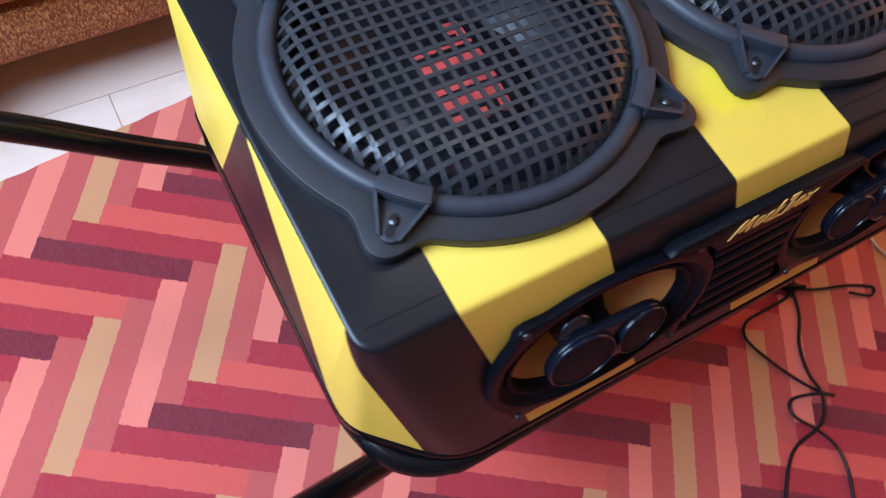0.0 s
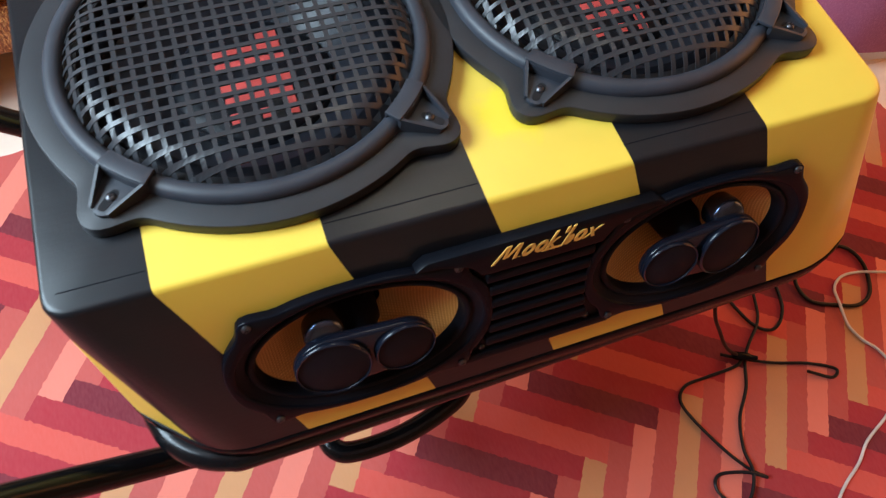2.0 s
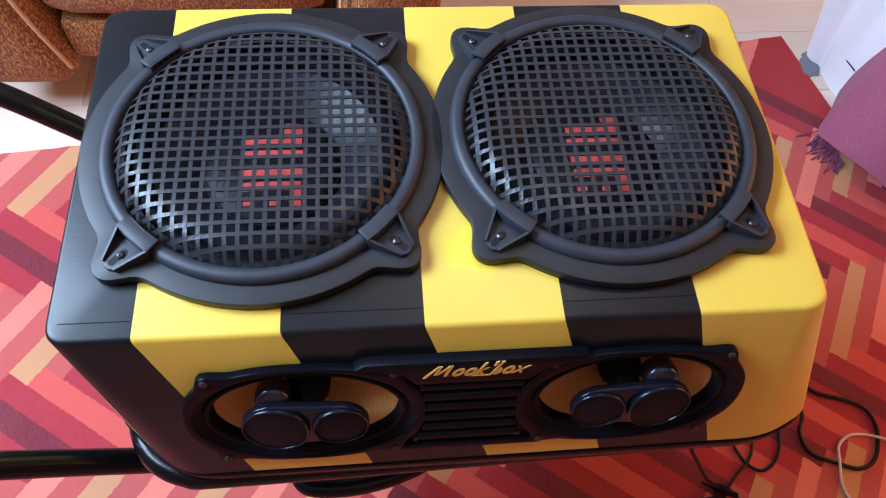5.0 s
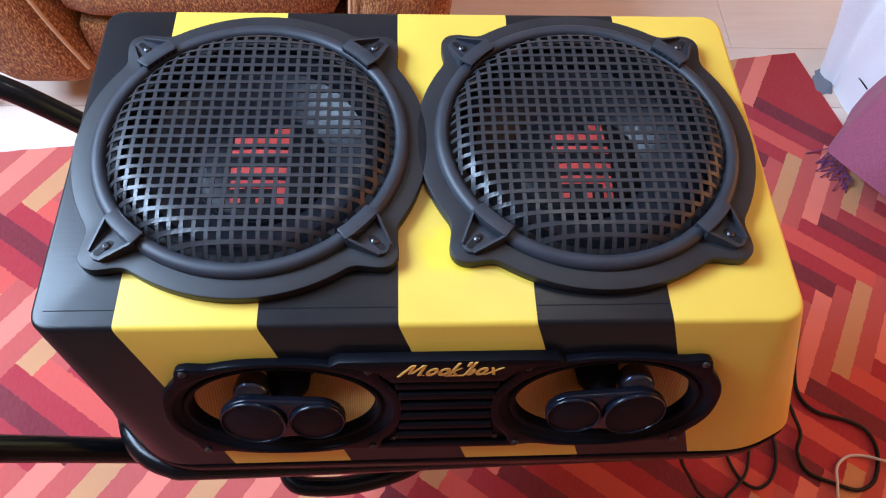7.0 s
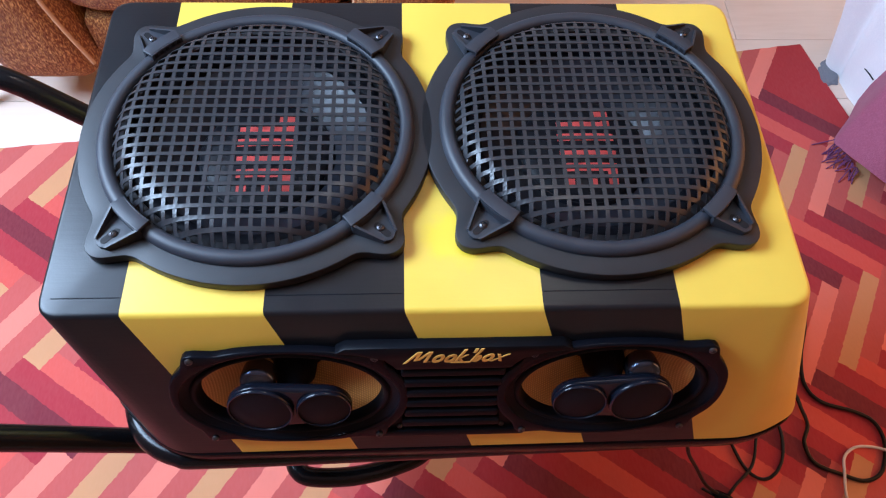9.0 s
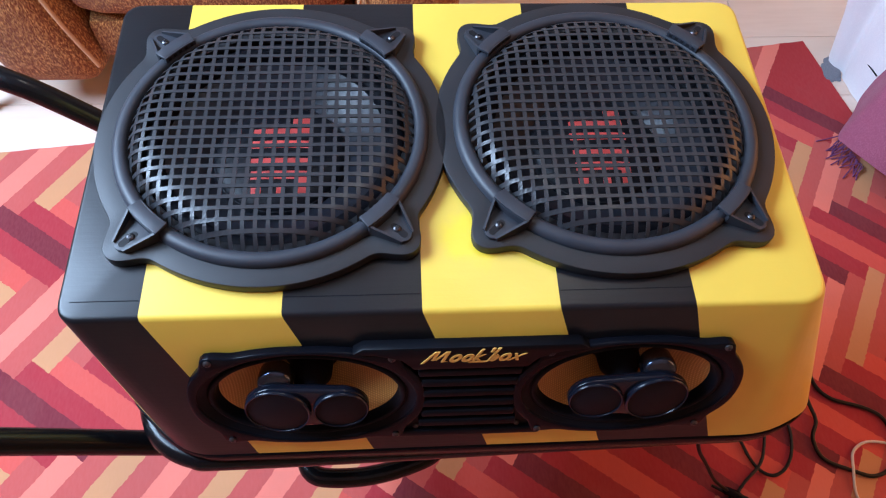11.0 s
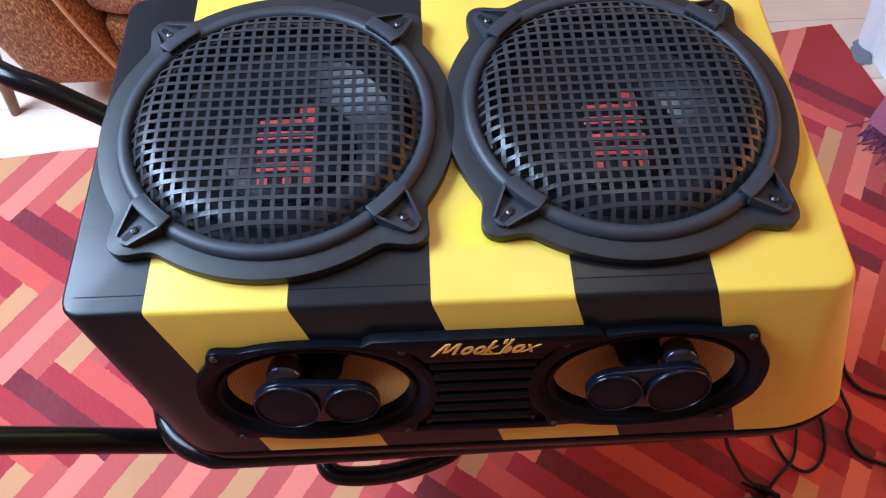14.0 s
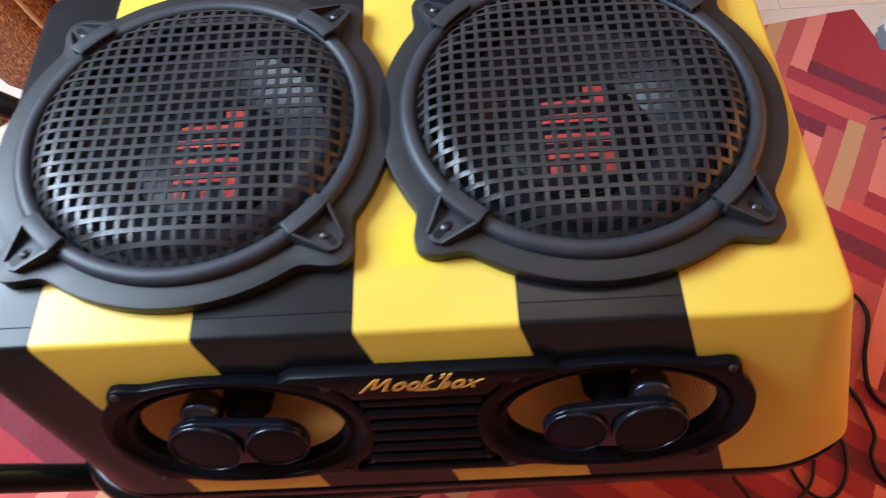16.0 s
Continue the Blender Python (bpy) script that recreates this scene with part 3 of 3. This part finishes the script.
def oval_speaker(mirror):
    """A six-by-nine driver: frame, rubber roll, woven cone and a pod with two tweeters. Local z points out of the cabinet."""
    root = thing("oval_speaker", label="oval speaker with woven gold cone and twin black tweeters", category="speaker", group="oval speakers in the cabinet front")
    n = 128
    hole = [(0.1040 * math.cos(2 * math.pi * (k + 0.5) / n), 0.0692 * math.sin(2 * math.pi * (k + 0.5) / n)) for k in range(n)]
    part("frame", prism(oval_outline(0.1125, 0.0738, n), 0.0004, 0.0095, 0.0018, 3, [hole]), GLOSS, root, "gloss black oval frame with screw ears")
    roll = [(1.083, 0.0086), (1.075, 0.0076), (1.05, 0.0058), (1.01, 0.0044), (0.995, 0.0030)] + [(0.953 + 0.036 * math.cos(a), 0.002 + 0.0036 * math.sin(a)) for a in np.linspace(0.2, math.pi, 9)] + [(0.908, -0.0040), (0.895, -0.0070)]
    part("surround", lathe(roll, 96, 0.0965, 0.0645), RUBBER, root, "black rubber surround")
    part("cone", lathe([(1.0, -0.006), (0.86, -0.014), (0.66, -0.025), (0.46, -0.035), (0.3, -0.043)], 96, 0.0882, 0.0588), KEVLAR, root, "gold woven aramid cone")
    part("centre_pole", lathe([(0.022, -0.043), (0.021, -0.022), (0.015, -0.012), (0.012, 0.012), (0.001, 0.012)], 32), RUBBER, root, "black centre pole")
    sgn = -1 if mirror else 1
    both = ((-0.0282, 0.0318), (0.0318, 0.0266))
    bridge = []
    for k in range(72):
        a = 2 * math.pi * k / 72
        x, r = max(both, key=lambda q: q[0] * math.cos(a) + q[1])
        bridge.append((sgn * (x + r * math.cos(a)), -0.0055 + r * math.sin(a)))
    pod = part("tweeter_pod", prism(bridge, 0.0050, 0.0150, 0.0035, 4), SHELL, root, "glossy blue-black tweeter shell")
    for x, r in both:
        m = pose(sgn * x, -0.0058, 0.0135, -1, sgn * (-4 if x < 0 else 4), 0)
        tw = part("tweeter", lathe([(r * 0.95, -0.003), (r * 1.0, 0.002), (r * 0.985, 0.0046), (r * 0.955, 0.0054), (r * 0.925, 0.0050), (r * 0.915, 0.0040)], 56), SHELL, pod, "rounded black tweeter rim", m=m)
        part("tweeter_mesh", lathe([(r * 0.92, 0.0038), (r * 0.6, 0.0052), (r * 0.25, 0.0058), (0.0005, 0.0060)], 48), MESH_FINE, tw, "fine black perforated tweeter mesh")
    part("tweeter_back", lathe([(0.0165, -0.016), (0.0170, -0.004), (0.0162, 0.0005), (0.0135, 0.0032), (0.0080, 0.0045), (0.0005, 0.0048)], 40), BACK, pod, "dark silvery tweeter back", m=pose(sgn * -0.029, 0.0210, 0.0035, -14, 0, 0))
    for ex in (-1, 1):
        for ey in (-1, 1):
            screw(root, Matrix.Translation((ex * 0.0825, ey * 0.0625, 0.0095)), 0.0036)
    return root


def mesh_fine():
    n = Nodes("fine_tweeter_mesh")
    v = n.add("TexVoronoi", Vector=n.coords(), Scale=1200.0)
    n.bump(v.outputs["Distance"], 0.3, 0.0006)
    return n.set(Base_Color=(0.006, 0.007, 0.011), Roughness=0.5, Specular_IOR_Level=0.1)


MESH_FINE = mesh_fine()
for k, (x, d) in enumerate(OVALS):
    oval_speaker(k == 1).matrix_world = front(x, d, 0.0004)


def centre_panel():
    """The ribbed plastic panel between the oval drivers, with a plate on top that carries the gold mark."""
    root = thing("centre_panel", front(0.0445, 0.1165), label="ribbed black plastic panel with gold mark between oval speakers", category="panel")
    part("backplate", prism([(-0.080, -0.066), (0.080, -0.066), (0.062, -0.03), (0.060, 0.03), (0.066, 0.05), (-0.066, 0.05), (-0.060, 0.03), (-0.062, -0.03)], 0.0005, 0.004), PANEL, root)
    top = [(-0.108, 0.0745), (-0.098, 0.0815), (0.098, 0.0815), (0.108, 0.0745), (0.085, 0.0715), (0.064, 0.064), (0.056, 0.055), (0.053, 0.050), (-0.053, 0.050), (-0.056, 0.055), (-0.064, 0.064), (-0.085, 0.0715)]
    part("name_plate", prism(top, 0.0006, 0.0125, 0.0012), PANEL, root, "raised black name plate")
    for k in range(6):
        y = 0.0405 - 0.0166 * k
        w = 0.0580 - 0.013 * math.cos(y / 0.075 * 1.5)
        part("slat", box(-w, w, y - 0.0052, y + 0.0052, 0.003, 0.0105, 0.0026, 3), PANEL, root)
    part("lower_lip", box(-0.076, 0.076, -0.0690, -0.0585, 0.0008, 0.0085, 0.002), PANEL, root)
    # a gold script mark, drawn as flat slanting bars and rings
    lean = 0.55

    def bar(x0, y0, x1, y1, w=0.0029):
        line = [(x0 - w / 2, y0), (x0 + w / 2, y0), (x1 + w / 2, y1), (x1 - w / 2, y1)]
        part("gold_stroke", prism([(x + lean * (y - 0.0615), y) for x, y in line], 0.0122, 0.0134, 0.0003, 1), GOLD, root, "flat gold script stroke", False)

    def loop(x0, x1, y0, y1, w=0.0029):
        rings = [[((x0 + x1) / 2 + ((x1 - x0) / 2 - q) * math.cos(a), (y0 + y1) / 2 + ((y1 - y0) / 2 - q) * math.sin(a)) for a in np.linspace(0, 2 * math.pi, 21)[:-1]] for q in (0.0, w)]
        flat = [[(x + lean * (y - 0.0615), y) for x, y in ring] for ring in rings]
        part("gold_stroke", prism(flat[0], 0.0122, 0.0134, 0.0, 1, [flat[1]]), GOLD, root, "flat gold script stroke", False)

    for x0, y0, x1, y1 in ((-0.0445, 0.0600, -0.0400, 0.0765), (-0.0385, 0.0765, -0.0370, 0.0640), (-0.0350, 0.0645, -0.0300, 0.0765), (-0.0290, 0.0765, -0.0270, 0.0615), (-0.0270, 0.0622, -0.0235, 0.0622), (0.0005, 0.0615, 0.0005, 0.0790), (0.0015, 0.0665, 0.0060, 0.0715), (0.0020, 0.0660, 0.0070, 0.0615), (0.0110, 0.0740, 0.0100, 0.0800), (0.0150, 0.0615, 0.0150, 0.0800), (0.0330, 0.0615, 0.0440, 0.0715), (0.0345, 0.0715, 0.0415, 0.0615)):
        bar(x0, y0, x1, y1)
    bar(0.0060, 0.0600, 0.0060, 0.0617, 0.018)
    for x0, x1, y0, y1 in ((-0.0225, -0.0125, 0.0612, 0.0722), (-0.0115, -0.0015, 0.0612, 0.0722), (0.0150, 0.0215, 0.0612, 0.0705), (0.0225, 0.0325, 0.0612, 0.0722)):
        loop(x0, x1, y0, y1)
    for sx in (-1, 1):
        screw(root, Matrix.Translation((sx * 0.052, -0.054, 0.004)), 0.003)
    return root


centre_panel()


def stand():
    """The bent-tube trolley that carries the cabinet: a frame under its base, two long arms, a front loop and legs."""
    root = thing("tube_trolley", label="gloss black bent steel tube trolley under the speaker cabinet", category="trolley")
    r = 0.0142
    z = 0.4580
    part("base_frame", tube([(-0.312, 0.36, z), (-0.313, 0.2, z), (-0.312, 0.05, z), (-0.306, 0.0, z - 0.001), (-0.288, -0.036, z - 0.001), (-0.252, -0.057, z), (-0.2, -0.06, z), (0.1, -0.054, z), (0.36, -0.046, z), (0.408, -0.02, z), (0.416, 0.05, z), (0.416, 0.36, z)], r), TUBE, root)
    part("arm", tube([(-0.166, 0.012, 0.222), (-0.20, -0.005, 0.294), (-0.30, -0.022, 0.381), (-0.40, -0.039, 0.468), (-0.50, -0.057, 0.554), (-0.545, -0.060, 0.578), (-0.60, -0.062, 0.583), (-1.0, -0.062, 0.583)], 0.0150), TUBE, root)
    part("arm", tube([(-0.20, 0.345, 0.255), (-0.30, 0.402, 0.335), (-0.40, 0.413, 0.420), (-0.50, 0.424, 0.506), (-0.545, 0.432, 0.530), (-0.60, 0.458, 0.535), (-0.70, 0.49, 0.535), (-1.0, 0.55, 0.53)], 0.0155), TUBE, root)
    part("loop", tube([(-0.166, 0.16, 0.20), (-0.168, 0.05, 0.195), (-0.167, 0.002, 0.195), (-0.158, -0.022, 0.195), (-0.133, -0.031, 0.195), (-0.075, -0.030, 0.195), (-0.015, -0.016, 0.195), (0.026, 0.006, 0.195), (0.052, 0.06, 0.195), (0.07, 0.16, 0.20)], 0.0140), TUBE, root, "curved black tube loop")
    for x in (-0.168, 0.07):
        part("leg", tube([(x, 0.16, z), (x, 0.16, 0.20), (x, 0.162, 0.002)], 0.0125, per=4), TUBE, root)
    for x in (-0.2, 0.25):
        part("leg", tube([(x, 0.33, z), (x, 0.33, 0.25), (x, 0.33, 0.002)], 0.0125, per=4), TUBE, root)
    for y in (0.16, 0.33):
        part("crossbar", tube([(-0.312, y, z - 0.002), (0.0, y, z - 0.002), (0.416, y, z - 0.002)], 0.0125, per=4), TUBE, root)


stand()


# ---- the armchair ----
def pillow(x0, x1, y0, y1, z0, z1, r, puff=0.01, cuts=8):
    bm = box(x0, x1, y0, y1, z0, z1)
    bmesh.ops.subdivide_edges(bm, edges=bm.edges, cuts=cuts, use_grid_fill=True)
    c = Vector(((x0 + x1) / 2, (y0 + y1) / 2, (z0 + z1) / 2))
    h = Vector(((x1 - x0) / 2, (y1 - y0) / 2, (z1 - z0) / 2))
    for v in bm.verts:
        d = v.co - c
        inner = Vector([max(-h[k] + r, min(h[k] - r, d[k])) for k in range(3)])
        e = d - inner
        if e.length > 1e-6:
            e = e.normalized() * r
        p = inner + e
        for k in range(3):
            o = [q for q in range(3) if q != k]
            bulge = (1 - (p[o[0]] / h[o[0]]) ** 2) * (1 - (p[o[1]] / h[o[1]]) ** 2)
            if abs(d[k]) > h[k] * 0.98:
                p[k] += math.copysign(puff * max(0, bulge), p[k])
        v.co = c + p + Vector((noise.noise(v.co * 9), noise.noise(v.co * 9 + Vector((5, 0, 0))), 0)) * 0.002
    return bm


def armchair():
    root = thing("armchair", label="rust-brown woven armchair with piped arms on wooden legs", category="armchair")
    for sx, xa, xb in ((1, -0.83, -0.625), (-1, -0.115, 0.085)):
        lo, hi = (xa, xb)
        bm = pillow(xa, xb, 0.81, 1.55, 0.090, 0.60, 0.05, 0.012, 10)
        for v in bm.verts:
            f = (v.co.z - 0.090) / 0.51
            v.co.x += (-0.10 * f if sx > 0 else 0.04 * f)
        part("arm", bm, SOFA, root)
        xin = xb - 0.012 if sx > 0 else xa + 0.012
        part("piping", tube([(xin + 0.004, 0.816, 0.15), (xin - (0.03 if sx > 0 else -0.01), 0.812, 0.30), (xin - (0.075 if sx > 0 else -0.03), 0.818, 0.56)], 0.004, 8, 6), PIPING, root, "tan piping along the arm")
    part("seat_rail", pillow(-0.64, -0.10, 0.855, 1.45, 0.125, 0.235, 0.02, 0.004), SOFA, root)
    part("seat_cushion", pillow(-0.655, -0.11, 0.845, 1.42, 0.238, 0.41, 0.05, 0.02), SOFA, root)
    bm = pillow(-0.70, -0.05, 1.36, 1.58, 0.24, 0.95, 0.06, 0.02)
    part("backrest", bm, SOFA, root)
    for x, y, sx, sy in ((-0.875, 0.87, -1, -1), (0.06, 0.87, 1, -1), (-0.84, 1.48, -1, 1), (0.06, 1.48, 1, 1)):
        bm = bmesh.new()
        rows = []
        for q, rr in ((0.0, 0.011), (0.5, 0.015), (1.0, 0.019)):
            zz = -0.006 + q * 0.27
            cx, cy = x + sx * 0.05 * (1 - q), y + sy * 0.03 * (1 - q)
            rows.append([bm.verts.new((cx + rr * math.cos(a), cy + rr * math.sin(a), zz)) for a in np.linspace(0, 2 * math.pi, 13)[:-1]])
        for a, b in zip(rows, rows[1:]):
            for k in range(12):
                bm.faces.new((a[k], a[(k + 1) % 12], b[(k + 1) % 12], b[k]))
        bm.faces.new(rows[0])
        bm.faces.new(rows[-1])
        part("leg", bm, WOOD, root, "tapered brown wooden leg")


armchair()


# ---- bedding at the rug's corner ----
def duvet():
    """White bedding that hangs from a low bed to the floor, with an upright fold near its end."""
    side = spline([(1.75, 1.06, 0), (1.25, 1.03, 0), (1.06, 0.995, 0), (1.022, 0.965, 0), (1.026, 0.94, 0), (1.044, 0.918, 0), (1.036, 0.895, 0), (1.046, 0.84, 0), (1.07, 0.74, 0), (1.075, 0.60, 0), (1.10, 0.50, 0), (1.30, 0.46, 0)], 8)
    root = thing("bedding", label="white cotton bedding hanging from a low bed to the floor", category="bedding")
    bm = bmesh.new()
    rows = []
    for g in np.linspace(0, 1, 22):
        f = min(1.0, g / 0.75)
        z = -0.003 + 0.40 * math.sin(f * math.pi / 2) ** 0.9
        back = max(0.0, g - 0.62) / 0.38
        row = []
        for k, q in enumerate(side):
            end = max(0.0, 1 - abs(q.y - 0.965) * 9)
            x = q.x - 0.24 * min(z, 0.24) * end + back * (1.80 - q.x) * 0.95 + 0.006 * noise.noise(Vector((q.x * 4, q.y * 22, z * 5)))
            y = q.y + 0.05 * z * end - back * (q.y - 0.5) * 0.05
            row.append(bm.verts.new((x, y, z + 0.01 * noise.noise(Vector((x * 6, y * 6, 2))) * back)))
        rows.append(row)
    for a, b in zip(rows, rows[1:]):
        for k in range(len(side) - 1):
            bm.faces.new((a[k], a[k + 1], b[k + 1], b[k]))
    part("sheet", bm, WHITE, root)
    part("hem_slit", tube([(1.040, 0.862, 0.083), (1.042, 0.845, 0.085), (1.045, 0.825, 0.086)], 0.0016, 6, 4), CABLE, root, "short dark slit in the hem")


def blanket():
    """A purple blanket drawn over the bedding, one corner trailing on the rug with its fringe."""
    edge = spline([(1.10, 0.88, 0.05), (1.055, 0.83, 0.02), (1.02, 0.785, 0.010), (0.957, 0.718, 0.012), (0.962, 0.68, 0.022), (0.985, 0.62, 0.04), (1.015, 0.56, 0.05), (1.045, 0.51, 0.05), (1.10, 0.47, 0.05), (1.25, 0.44, 0.05)], 7)
    root = thing("blanket", label="purple wool blanket trailing a fringed corner on the rug", category="blanket")
    bm = bmesh.new()
    rows = []
    for g in np.linspace(0, 1, 16):
        row = []
        for q in edge:
            out = 0.22 * g**1.5 + 0.35 * max(0, g - 0.7)
            z = q.z + (0.44 - q.z) * math.sin(min(1, g * 1.25) * math.pi / 2)
            x = q.x + out + (1.06 - q.x) * 0.75 * math.sin(g * math.pi / 2)
            wave = 0.012 * noise.noise(Vector((q.y * 9, g * 3, 7)))
            row.append(bm.verts.new((x + wave, q.y + 0.06 * g, z + 0.5 * wave * g)))
        rows.append(row)
    for a, b in zip(rows, rows[1:]):
        for k in range(len(edge) - 1):
            bm.faces.new((a[k], a[k + 1], b[k + 1], b[k]))
    bmesh.ops.recalc_face_normals(bm, faces=bm.faces)
    bmesh.ops.solidify(bm, geom=bm.faces[:], thickness=0.007)
    part("cloth", bm, PURPLE, root)
    bm = bmesh.new()
    rng = random.Random(9)
    for k in range(26):
        f = k / 25
        x, y = 0.958 + 0.026 * f + 0.006 * rng.random(), 0.712 - 0.085 * f + 0.008 * rng.random()
        a = radians(175 + 75 * rng.random())
        n = 0.022 + 0.034 * rng.random()
        one = tube([(x, y, 0.014), (x + 0.5 * n * math.cos(a), y + 0.5 * n * math.sin(a), 0.006 + 0.006 * rng.random()), (x + n * math.cos(a + 0.5 * rng.random()), y + n * math.sin(a), 0.002)], 0.0014, 5, 3)
        data = bpy.data.meshes.new("strand")
        one.to_mesh(data)
        one.free()
        bm.from_mesh(data)
        bpy.data.meshes.remove(data)
    part("fringe", bm, FRINGE, root, "dark purple yarn fringe")


duvet()
blanket()


def grey_cloth():
    bm = bmesh.new()
    bmesh.ops.create_icosphere(bm, subdivisions=4, radius=1)
    for v in bm.verts:
        w = 1 + 0.35 * noise.noise(v.co * 1.6) + 0.15 * noise.noise(v.co * 5)
        v.co = (1.022 + 0.026 * v.co.x * w + 0.010 * v.co.y, 0.928 + 0.038 * v.co.y * w, -0.0025 + max(-0.6, v.co.z * w) * 0.003)
    tagged(part("grey_cloth", bm, GREY), "small crumpled grey cloth on the floor beside the rug", "cloth")


grey_cloth()


# ---- cables on the rug ----
def cable(name, points, r, mat, label):
    tagged(part(name, tube(points, r, 8, 8), mat), label, "cable")


L = "thin black cable lying loose on the rug"
cable("cable", [(0.536, -0.043, 0.008), (0.516, -0.054, 0.006), (0.460, -0.055, 0.003), (0.419, -0.057, 0.004), (0.399, -0.075, 0.003), (0.402, -0.107, 0.003), (0.428, -0.171, 0.003), (0.452, -0.212, 0.004), (0.469, -0.232, 0.010), (0.444, -0.216, 0.010), (0.406, -0.204, 0.004), (0.389, -0.212, 0.003), (0.388, -0.232, 0.003), (0.407, -0.263, 0.003), (0.419, -0.300, 0.003), (0.411, -0.337, 0.003), (0.388, -0.376, 0.003), (0.35, -0.43, 0.003)], 0.0028, CABLE, L)
cable("cable", [(0.62, 0.06, 0.004), (0.60, 0.01, 0.004), (0.56, -0.025, 0.006), (0.539, -0.05, 0.003), (0.516, -0.093, 0.003), (0.480, -0.134, 0.003), (0.459, -0.181, 0.004), (0.451, -0.221, 0.010), (0.418, -0.258, 0.008), (0.357, -0.268, 0.003), (0.320, -0.289, 0.003), (0.285, -0.322, 0.003), (0.23, -0.37, 0.003)], 0.0028, CABLE, L)
cable("cable", [(0.50, -0.028, 0.010), (0.52, -0.040, 0.010), (0.536, -0.048, 0.008), (0.586, -0.069, 0.003), (0.642, -0.088, 0.003), (0.684, -0.112, 0.003), (0.669, -0.123, 0.003), (0.631, -0.101, 0.008)], 0.0028, CABLE, L)
cable("cable", [(0.42, 0.30, 0.44), (0.62, 0.36, 0.10), (0.742, 0.33, 0.02), (0.772, 0.285, 0.004), (0.744, 0.21, 0.004), (0.735, 0.155, 0.004), (0.757, 0.120, 0.004), (0.814, 0.100, 0.004), (0.844, 0.079, 0.004), (0.850, 0.040, 0.004), (0.829, -0.006, 0.004), (0.795, -0.022, 0.004), (0.758, -0.011, 0.004), (0.713, 0.011, 0.004), (0.703, 0.046, 0.006), (0.716, 0.076, 0.009), (0.715, 0.107, 0.006), (0.708, 0.145, 0.004), (0.66, 0.24, 0.004)], 0.0036, CABLE, L)
cable("cable", [(0.36, 0.08, 0.44), (0.39, 0.02, 0.30), (0.416, -0.006, 0.20), (0.452, -0.017, 0.126), (0.490, -0.030, 0.055), (0.531, -0.041, 0.010), (0.550, -0.046, 0.004)], 0.0030, CABLE, "black cable hanging from the cabinet to the rug")
cable("cable", [(0.53, 0.20, 0.004), (0.56, 0.10, 0.004), (0.570, 0.055, 0.004), (0.582, 0.014, 0.004), (0.598, -0.008, 0.004), (0.620, -0.014, 0.004), (0.645, 0.002, 0.004), (0.662, 0.035, 0.004), (0.664, 0.085, 0.004), (0.63, 0.18, 0.004)], 0.0030, CABLE, "black cable lying in a loop beside the trolley")


def plug():
    """A small in-line connector where the cables meet on the rug."""
    root = thing("cable_plug", pose(0.532, -0.043, 0.0135, 0, 0, -25), label="small dark blue-black cable connector lying on the rug", category="plug")
    part("shell", lathe([(0.0005, -0.016), (0.0055, -0.016), (0.0072, -0.011), (0.0072, 0.008), (0.0050, 0.015), (0.0005, 0.016)], 20), GLOSS, root, m=pose(0, 0, 0, 0, 90, 0))
    part("sleeve", lathe([(0.0040, 0.014), (0.0044, 0.015), (0.0036, 0.026), (0.0032, 0.026)], 16), RUBBER, root, "ribbed rubber sleeve", m=pose(0, 0, 0, 0, 90, 0))


plug()
cable("cable", [(0.95, -0.02, 0.003), (0.90, 0.010, 0.005), (0.86, 0.023, 0.010), (0.825, 0.036, 0.004), (0.794, 0.036, 0.003), (0.770, 0.020, 0.003), (0.758, -0.010, 0.008), (0.752, -0.049, 0.004), (0.761, -0.080, 0.003), (0.778, -0.107, 0.003), (0.785, -0.150, 0.003), (0.755, -0.190, 0.003), (0.718, -0.211, 0.003), (0.664, -0.235, 0.003), (0.629, -0.261, 0.003), (0.577, -0.290, 0.003), (0.50, -0.35, 0.003)], 0.0026, WIRE, "thin white cable curled on the rug")


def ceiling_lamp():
    """An unseen flat round fitting, added on the ceiling over the overhead light."""
    root = thing("ceiling_lamp", Matrix.Translation((0.38, 0.68, 2.65)), label="unseen flat round white ceiling lamp, added over the overhead light", category="lamp")
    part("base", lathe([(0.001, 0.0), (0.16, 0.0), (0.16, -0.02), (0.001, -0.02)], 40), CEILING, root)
    part("shade", lathe([(0.20, -0.02), (0.23, -0.03), (0.235, -0.055), (0.22, -0.07), (0.001, -0.075)], 48), CEILING, root, "white shade of the unseen lamp")


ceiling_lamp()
